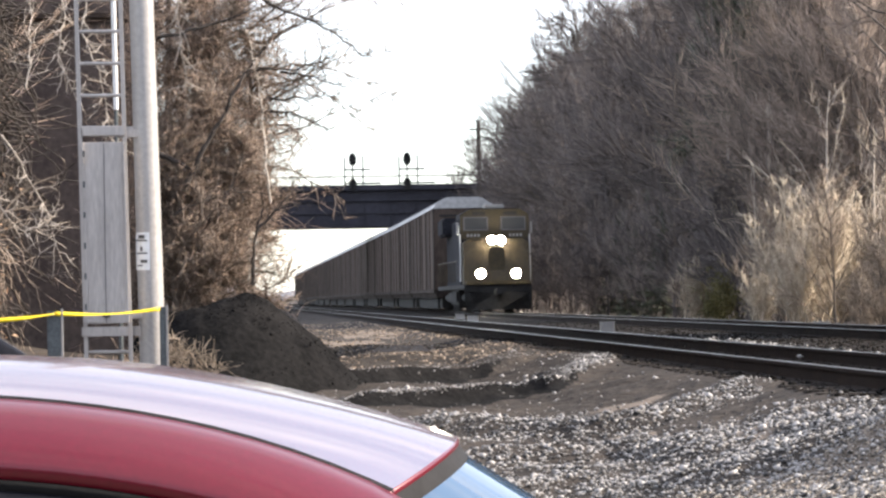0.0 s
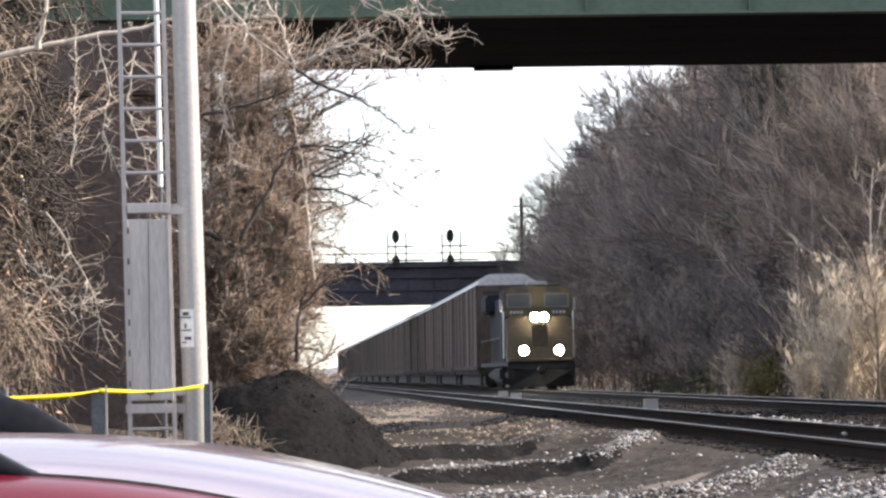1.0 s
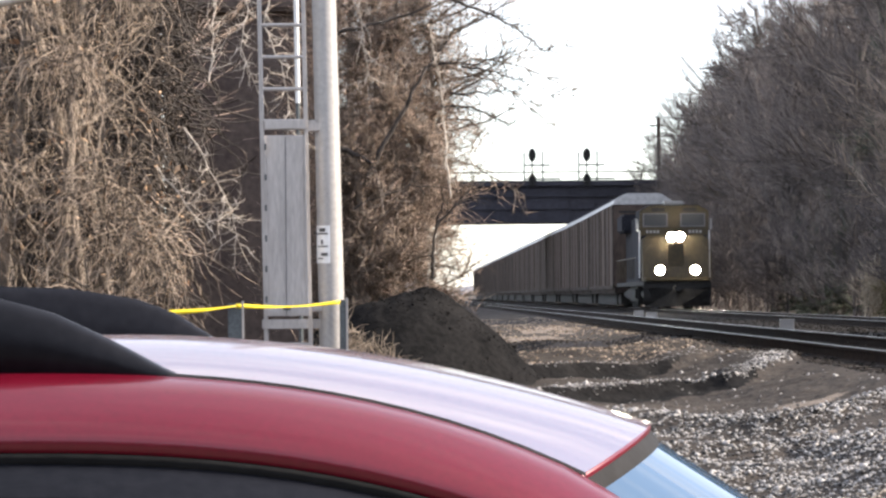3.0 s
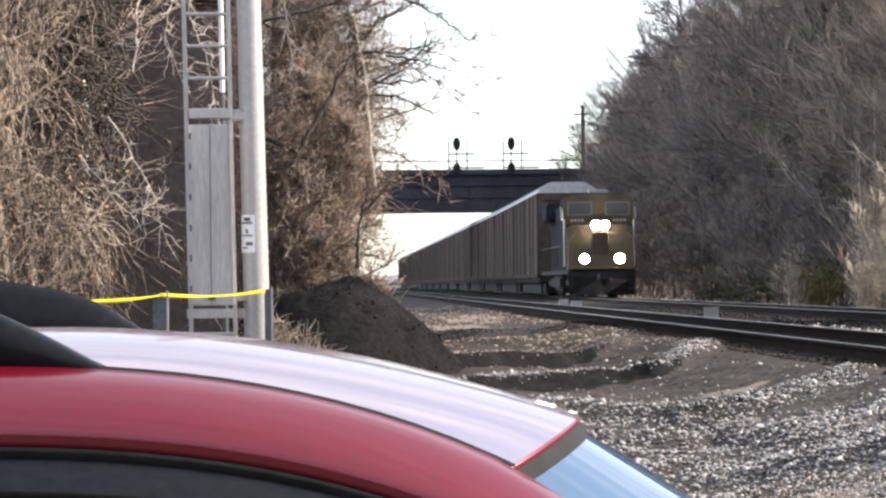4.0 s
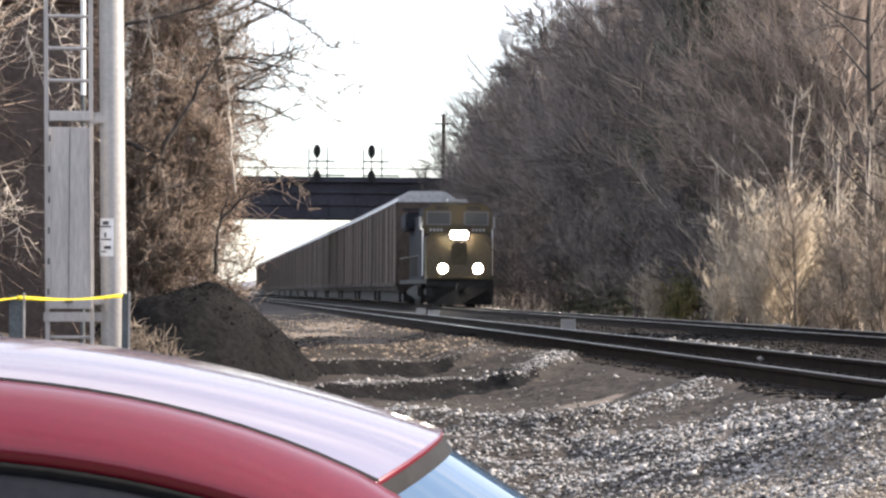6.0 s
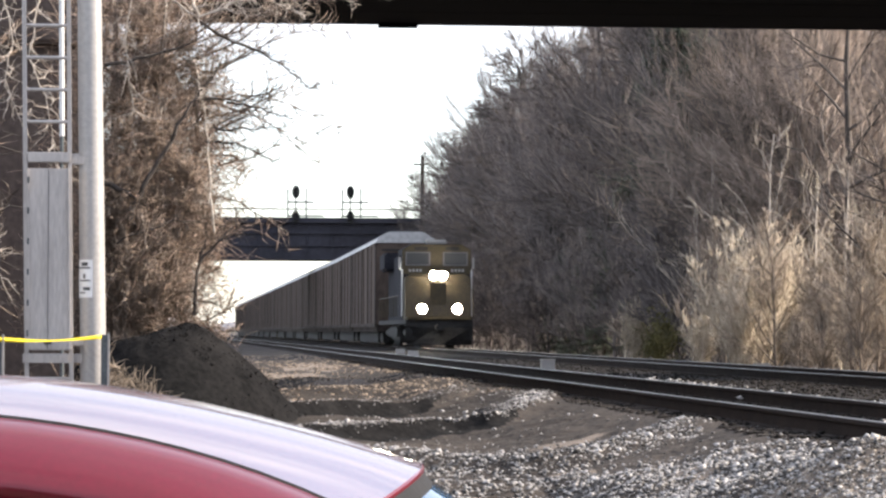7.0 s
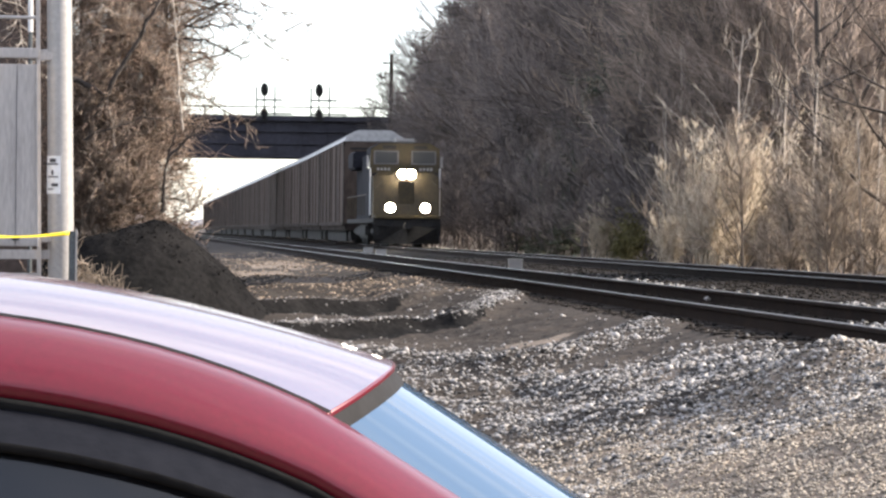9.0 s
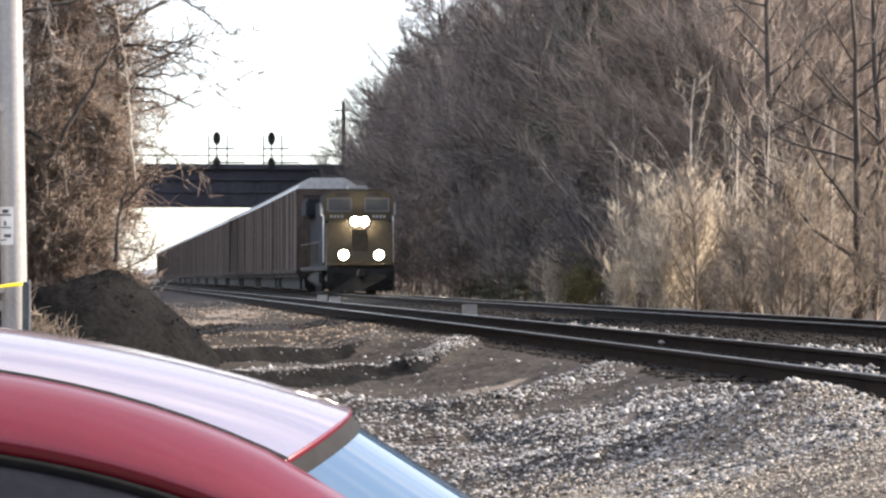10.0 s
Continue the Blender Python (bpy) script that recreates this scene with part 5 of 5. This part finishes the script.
    crooked("leaning_limb", "dark leaning limb inside the brush", [(0.045, [(-0.59, 45.6, 3.15), (-0.40, 45.6, 3.57), (-0.03, 45.6, 4.20), (0.25, 45.6, 4.74), (0.56, 45.6, 5.11)]), (0.05, [(-0.94, 45.6, 3.66), (-0.45, 45.6, 3.43)])], "dark_bark")
    crooked("forked_limb", "dark broken forked limb in the brush", [(0.035, [(0.29, 45.4, 1.85), (0.31, 45.4, 2.21), (0.35, 45.4, 2.56), (0.47, 45.4, 2.93)]), (0.03, [(0.35, 45.4, 2.56), (0.77, 45.4, 3.04)])], "dark_bark")
    crooked("thin_branch", "thin dark branch crossing the brush", [(0.016, [(-0.76, 45.5, 2.85), (0.01, 45.5, 3.14), (0.77, 45.5, 3.04)])], "dark_bark")
    crooked("pale_branch", "long pale upright branch in the brush", [(0.016, [(0.54, 45.3, 2.97), (0.48, 45.3, 3.82), (0.44, 45.3, 4.45), (0.30, 45.3, 5.21)])], "limb")
    crooked("high_branch", "dark branch high in the brush", [(0.03, [(-0.92, 45.6, 5.22), (-0.20, 45.6, 5.38), (0.30, 45.6, 5.56)])], "dark_bark")
    # backlit darkness of these branches is put into their bark colour
    crooked("outer_branch", "twiggy branch reaching out against the sky, backlit darkness put into its colour", [(0.024, [(0.11, 46.4, 4.71), (0.48, 46.4, 4.84), (0.94, 46.4, 4.82), (1.45, 46.4, 5.00)]), (0.018, [(0.72, 46.4, 4.81), (1.11, 46.4, 4.72), (1.58, 46.4, 4.58)])], "dark_bark")
    crooked("outer_branch", "twiggy branch reaching out against the sky, backlit darkness put into its colour", [(0.026, [(0.27, 46.4, 5.95), (0.72, 46.4, 5.67), (1.20, 46.4, 5.48), (1.45, 46.4, 5.34), (1.87, 46.4, 4.99)])], "dark_bark")
    crooked("outer_branch", "twiggy branch reaching out against the sky, backlit darkness put into its colour", [(0.02, [(0.41, 46.4, 4.25), (0.87, 46.4, 4.24), (1.37, 46.4, 3.99)]), (0.016, [(0.57, 46.4, 4.40), (1.03, 46.4, 4.43), (1.51, 46.4, 4.47)])], "dark_bark")
    # dead weeds at the foot of the heap
    w = vine_mass("dead_weeds", rng, [(-0.5, 40.2, 0.85, 0.4, 0.25, 0.3), (-0.95, 40.1, 0.75, 0.45, 0.25, 0.35), (-0.75, 40.0, 1.1, 0.35, 0.2, 0.25)], 560, 0.006, "tan_twig", "pale dead weeds in front of the soil heap", "weeds", -0.1, 0.4)
    g = vine_mass("dead_grass", rng, [(-2.2, 34.5, 0.8, 1.5, 0.4, 0.3), (-4.2, 34.5, 0.9, 1.2, 0.4, 0.4)], 2200, 0.005, "vine", "dry tan grass under the thicket", "grass", -0.4, 0.5)
    # shrubs that close the left of the line further on
    protos = [tree_thing("bare_tree", *bare_tree(rng, h, 0.12, 20, 7, 9, clear=0.05, angle=0.8), "bark", "vine", "leafless brown tree beside the line", "tree", "trees left of the line") for h in (8, 10)]
    place_trees(protos, rng, [(-6, 46, 1.1), (-3.5, 75, 1.1), (-7, 60, 1.2), (-2.6, 95, 1.1), (-5, 110, 1.2), (-8, 42, 1.2), (-7.5, 80, 1.2), (-3.5, 130, 1.0), (-5, 150, 1.2), (-3, 190, 1.0), (-4, 220, 1.2)])


build_left_growth()


def build_hill():
    v, f = [], []
    n = 90
    for i in range(n + 1):
        x = -900 + 1800 * i / n
        h = 22 + 10 * math.sin(i * 0.37) + 6 * math.sin(i * 0.91) + 2 * math.sin(i * 2.3)
        v += [(x, 1900, -5), (x, 1960, max(h, 4)), (x, 2100, -5)]
    for i in range(n):
        a = i * 3
        f += [(a, a + 3, a + 4, a + 1), (a + 1, a + 4, a + 5, a + 2)]
    tagged(raw("backdrop", v, f, "hill", smooth=True), "wooded ridge on the horizon, haze put into its colour", "hill", kind="structure")


build_hill()


def build_reflection_bank():
    """A plain unseen bank, added behind the viewer to darken reflections on the car."""
    v, n = [], 60
    for i in range(n + 1):
        x = -90 + 3 * i
        h = 9 + 1.5 * math.sin(i * 0.7) + 0.9 * math.sin(i * 1.9)
        v += [(x, -22, -0.2), (x, -25, h), (x, -34, -0.2)]
    f = []
    for i in range(n):
        a = i * 3
        f += [(a, a + 1, a + 4, a + 3), (a + 1, a + 2, a + 5, a + 4)]
    tagged(raw("backdrop", v, f, "litter", smooth=True), "brown bank added out of view to darken the car's reflections", "bank", kind="structure")


build_reflection_bank()


# ---- parked car ----
CAR_Y = 2.78


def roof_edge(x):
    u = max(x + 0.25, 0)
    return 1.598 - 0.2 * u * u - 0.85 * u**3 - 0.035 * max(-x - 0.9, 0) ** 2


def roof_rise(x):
    """How far the roof stands above its edge; it rises fast, shaped to mirror bright sky, and is nearly flat across the
    middle.
    """
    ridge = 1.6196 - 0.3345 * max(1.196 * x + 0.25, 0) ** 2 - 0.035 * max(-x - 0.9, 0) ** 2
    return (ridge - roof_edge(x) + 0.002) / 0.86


def header_x(v):
    return 0.115 + 0.06 * (1 - abs(v) ** 8)


def grid_faces(nu, nv):
    return [(i * nv + j, i * nv + j + 1, (i + 1) * nv + j + 1, (i + 1) * nv + j) for i in range(nu - 1) for j in range(nv - 1)]


def roof_point(x, v):
    return (x, CAR_Y + 0.58 * v, roof_edge(x) + roof_rise(x) * (1 - abs(v) ** 10))


def side_strip(side, rows_, xs):
    """rows_: functions x -> (half width, z), drawn along xs."""
    return [(x, CAR_Y + side * fn(x)[0], fn(x)[1]) for x in xs for fn in rows_]


def pillar_z(x):
    run = x - 0.115
    return roof_edge(x) if run <= 0 else roof_edge(0.115) - 0.63 * run - 0.05 * run * run


def build_car():
    car = thing("parked_car", (0, 0, 0), "glossy red parked car with black roof rails", "car")
    # tilted one degree away so the visible roof mirrors sky instead of trees
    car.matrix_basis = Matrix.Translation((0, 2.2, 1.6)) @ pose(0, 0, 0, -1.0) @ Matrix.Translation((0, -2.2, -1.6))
    nv = 41
    vs = np.sign(np.linspace(-1, 1, nv)) * (1 - (1 - np.abs(np.linspace(-1, 1, nv))) ** 1.5)
    # roof skin with a rolled front edge
    verts = []
    us = np.concatenate([np.linspace(0, 0.8, 30), np.linspace(0.82, 1, 16)])
    for u in us:
        for v in vs:
            x = -1.85 + (header_x(v) + 1.85) * u
            verts.append(roof_point(x, v))
    raw("roof", verts, grid_faces(len(us), nv), "red_roof", car, "glossy red roof panel", True)
    lip = []
    for dx, dz in ((0, 0), (0.0008, -0.0006), (0.0012, -0.002), (0.001, -0.004)):
        for v in vs:
            p = roof_point(header_x(v), v)
            lip.append((p[0] + dx, p[1], p[2] + dz))
    raw("roof_lip", lip, grid_faces(4, nv), "red_paint", car, "red rolled front edge of the roof", True)
    # windscreen surround and glass
    ws, sur = [], []
    for u in np.linspace(0, 1, 16):
        for v in vs:
            hx = header_x(v) + 0.0065
            z0 = roof_point(header_x(v), v)[2] - 0.0135
            run = 0.85 * u
            ws.append((hx + run, CAR_Y + v * (0.58 + 0.12 * u), z0 - 0.63 * run - 0.05 * run * run))
    raw("windscreen", ws, grid_faces(16, nv), "sky_blue_windshield", car, "sloping windscreen with the reflected blue sky put into its colour", True)
    for v in vs:
        hx = header_x(v)
        p = roof_point(hx, v)
        sur += [(hx + 0.001, p[1], p[2] - 0.004), (hx + 0.004, p[1], p[2] - 0.009), (hx + 0.007, p[1], p[2] - 0.0125), (hx + 0.008, p[1], p[2] - 0.03)]
    raw("windscreen_seal", sur, grid_faces(nv, 4), "seal", car, "dark grey seal along the top of the windscreen", True)
    xs = np.concatenate([np.linspace(-1.85, -0.3, 18), np.linspace(-0.27, 0.95, 50)])
    for side in (-1, 1):
        widen = lambda x: 0.12 * max(x - 0.115, 0) / 0.85
        rows_ = [lambda x: (0.535 + widen(x), pillar_z(x) - 0.03 + 0.026 * (x < 0.1)), lambda x: (0.568 + widen(x), pillar_z(x) - 0.001), lambda x: (0.585 + widen(x), pillar_z(x) + 0.001), lambda x: (0.605 + widen(x), pillar_z(x) - 0.007), lambda x: (0.628 + widen(x), pillar_z(x) - 0.023), lambda x: (0.642 + widen(x), pillar_z(x) - 0.037), lambda x: (0.645 + widen(x), pillar_z(x) - 0.0485), lambda x: (0.63 + widen(x), pillar_z(x) - 0.052)]
        c = raw("cant_rail", side_strip(side, rows_, xs), grid_faces(len(xs), len(rows_)), "red_paint", car, "red side rail and windscreen pillar", True)
        xt = [x for x in xs if -0.2 <= x < 0.11] + [0.118]
        trim = [lambda x: (0.575, roof_edge(x) + 0.001), lambda x: (0.5765, roof_edge(x) + 0.003), lambda x: (0.5805, roof_edge(x) + 0.003), lambda x: (0.582, roof_edge(x) + 0.0005)]
        raw("roof_trim", side_strip(side, trim, xt), grid_faces(len(xt), 4), "seal", car, "thin dark strip in the roof channel", True)
        seal = [lambda x: (0.644 + widen(x), pillar_z(x) - 0.0485), lambda x: (0.648 + widen(x), pillar_z(x) - 0.0515), lambda x: (0.646 + widen(x), pillar_z(x) - 0.0565)]
        raw("window_seal", side_strip(side, seal, xs), grid_faces(len(xs), 3), "rubber", car, "", True)
        vis = [lambda x: (0.646 + widen(x), pillar_z(x) - 0.0555), lambda x: (0.66 + widen(x), pillar_z(x) - 0.065), lambda x: (0.672 + widen(x), pillar_z(x) - 0.0755)]
        raw("window_visor", side_strip(side, vis, xs), grid_faces(len(xs), 3), "black_plastic", car, "dark plastic rain visor over the side window", True)
        seal2 = [lambda x: (0.672 + widen(x), pillar_z(x) - 0.0755), lambda x: (0.674 + widen(x), pillar_z(x) - 0.081), lambda x: (0.668 + widen(x), pillar_z(x) - 0.082)]
        raw("visor_edge", side_strip(side, seal2, xs), grid_faces(len(xs), 3), "rubber", car, "", True)
        gl = [lambda x: (0.664 + widen(x), min(pillar_z(x) - 0.08, 1.6)), lambda x: (0.74 + widen(x) * 0.4, (pillar_z(x) - 0.08 + 1.02) / 2), lambda x: (0.8, min(1.02, pillar_z(x) - 0.081))]
        raw("side_window", side_strip(side, gl, xs), grid_faces(len(xs), 3), "car_glass", car, "dark tinted side window", True)
        # roof rail: front foot rising out of the channel, then the bar
        prof = [(-0.137, 0.0), (-0.156, 0.006), (-0.192, 0.022), (-0.229, 0.037), (-0.266, 0.046), (-0.33, 0.053), (-0.45, 0.056), (-1.55, 0.056), (-1.68, 0.04), (-1.76, 0.0)]
        dense = []
        for (xa, ha), (xb, hb) in zip(prof, prof[1:]):
            for i in range(5):
                dense.append((xa + (xb - xa) * i / 5, ha + (hb - ha) * i / 5))
        v = []
        for x, h in dense:
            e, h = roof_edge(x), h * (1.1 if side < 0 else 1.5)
            low = e - 0.004 if x > -0.42 or x < -1.6 else e + 0.02
            for off, f in ((0.014, 0.0), (0.016, 0.5), (0.012, 0.85), (0.004, 1.0), (-0.006, 1.0), (-0.014, 0.85), (-0.018, 0.5), (-0.016, 0.0)):
                v.append((x, CAR_Y + side * (0.567 + off), low + (e + h - low) * f))
        k = 8
        faces = [(i * k + j, i * k + (j + 1) % k, (i + 1) * k + (j + 1) % k, (i + 1) * k + j) for i in range(len(dense) - 1) for j in range(k)]
        raw("roof_rail", v, faces, "black_plastic", car, "black plastic roof rail with a tapering foot", True)
        # body side below the windows
        st = np.linspace(-2.45, 1.85, 44)
        bv = []
        for x in st:
            tuck = 0.10 * max(0, abs(x + 0.3) - 1.5) ** 2
            top = 1.02 if x < 0.95 else 1.02 - 0.12 * (x - 0.95) - 0.1 * max(0, x - 1.4)
            for w_, z in ((0.8, top), (0.86, top - 0.12), (0.885, 0.72), (0.87, 0.5), (0.84, 0.3), (0.78, 0.24)):
                bv.append((x, CAR_Y + side * (w_ - tuck), z))
        raw("body_side", bv, grid_faces(len(st), 6), "red_paint", car, "red doors and wings", True)
        for ax in (1.05, -1.55):
            wl = part("wheel", rodded((ax, CAR_Y + side * 0.68, 0.33), (ax, CAR_Y + side * 0.9, 0.33), 0.33, sides=32), "rubber", car, "black tyre")
            part("rim", rodded((ax, CAR_Y + side * 0.89, 0.33), (ax, CAR_Y + side * 0.905, 0.33), 0.22, sides=24), "chrome", wl)
        part("headlamp", boxed(1.62, 1.86, CAR_Y + side * 0.6 - 0.16, CAR_Y + side * 0.6 + 0.16, 0.68, 0.84, bevel=0.04), "chrome", car)
        part("tail_lamp", boxed(-2.47, -2.3, CAR_Y + side * 0.66 - 0.09, CAR_Y + side * 0.66 + 0.09, 0.8, 1.1, bevel=0.04), "red_paint", car)
        part("door_mirror", boxed(0.62, 0.78, CAR_Y + side * 0.98 - 0.1, CAR_Y + side * 0.98 + 0.1, 1.0, 1.12, bevel=0.04), "red_paint", car)
    hood = []
    for i in range(14):
        x = 0.9 + 0.98 * i / 13
        for v in np.linspace(-1, 1, 13):
            hood.append((x, CAR_Y + 0.79 * v * (1 - 0.06 * (i / 13) ** 2), 1.045 - 0.13 * (x - 0.95) - 0.1 * max(0, x - 1.4) - 0.04 * v * v - (0.12 if i == 13 else 0)))
    raw("bonnet", hood, grid_faces(14, 13), "red_paint", car, "", True)
    part("front_bumper", boxed(1.78, 1.95, CAR_Y - 0.78, CAR_Y + 0.78, 0.25, 0.72, bevel=0.07), "red_paint", car)
    part("rear_bumper", boxed(-2.55, -2.38, CAR_Y - 0.78, CAR_Y + 0.78, 0.28, 0.75, bevel=0.07), "red_paint", car)
    rear = []
    for u in np.linspace(0, 1, 8):
        for v in np.linspace(-1, 1, 9):
            rear.append((-1.84 - 0.58 * u, CAR_Y + v * (0.6 + 0.18 * u), 1.57 - 0.55 * u))
    raw("rear_window", rear, grid_faces(8, 9), "car_glass", car, "dark tailgate window", True)
    part("tailgate", boxed(-2.44, -2.36, CAR_Y - 0.77, CAR_Y + 0.77, 0.7, 1.03, bevel=0.03), "red_paint", car)
    part("interior", boxed(-1.9, 0.9, CAR_Y - 0.56, CAR_Y + 0.56, 0.3, 0.98, bevel=0.05), "black_plastic", car, "dark interior")
    part("underbody", boxed(-2.3, 1.75, CAR_Y - 0.7, CAR_Y + 0.7, 0.22, 0.299), "rubber", car)


build_car()
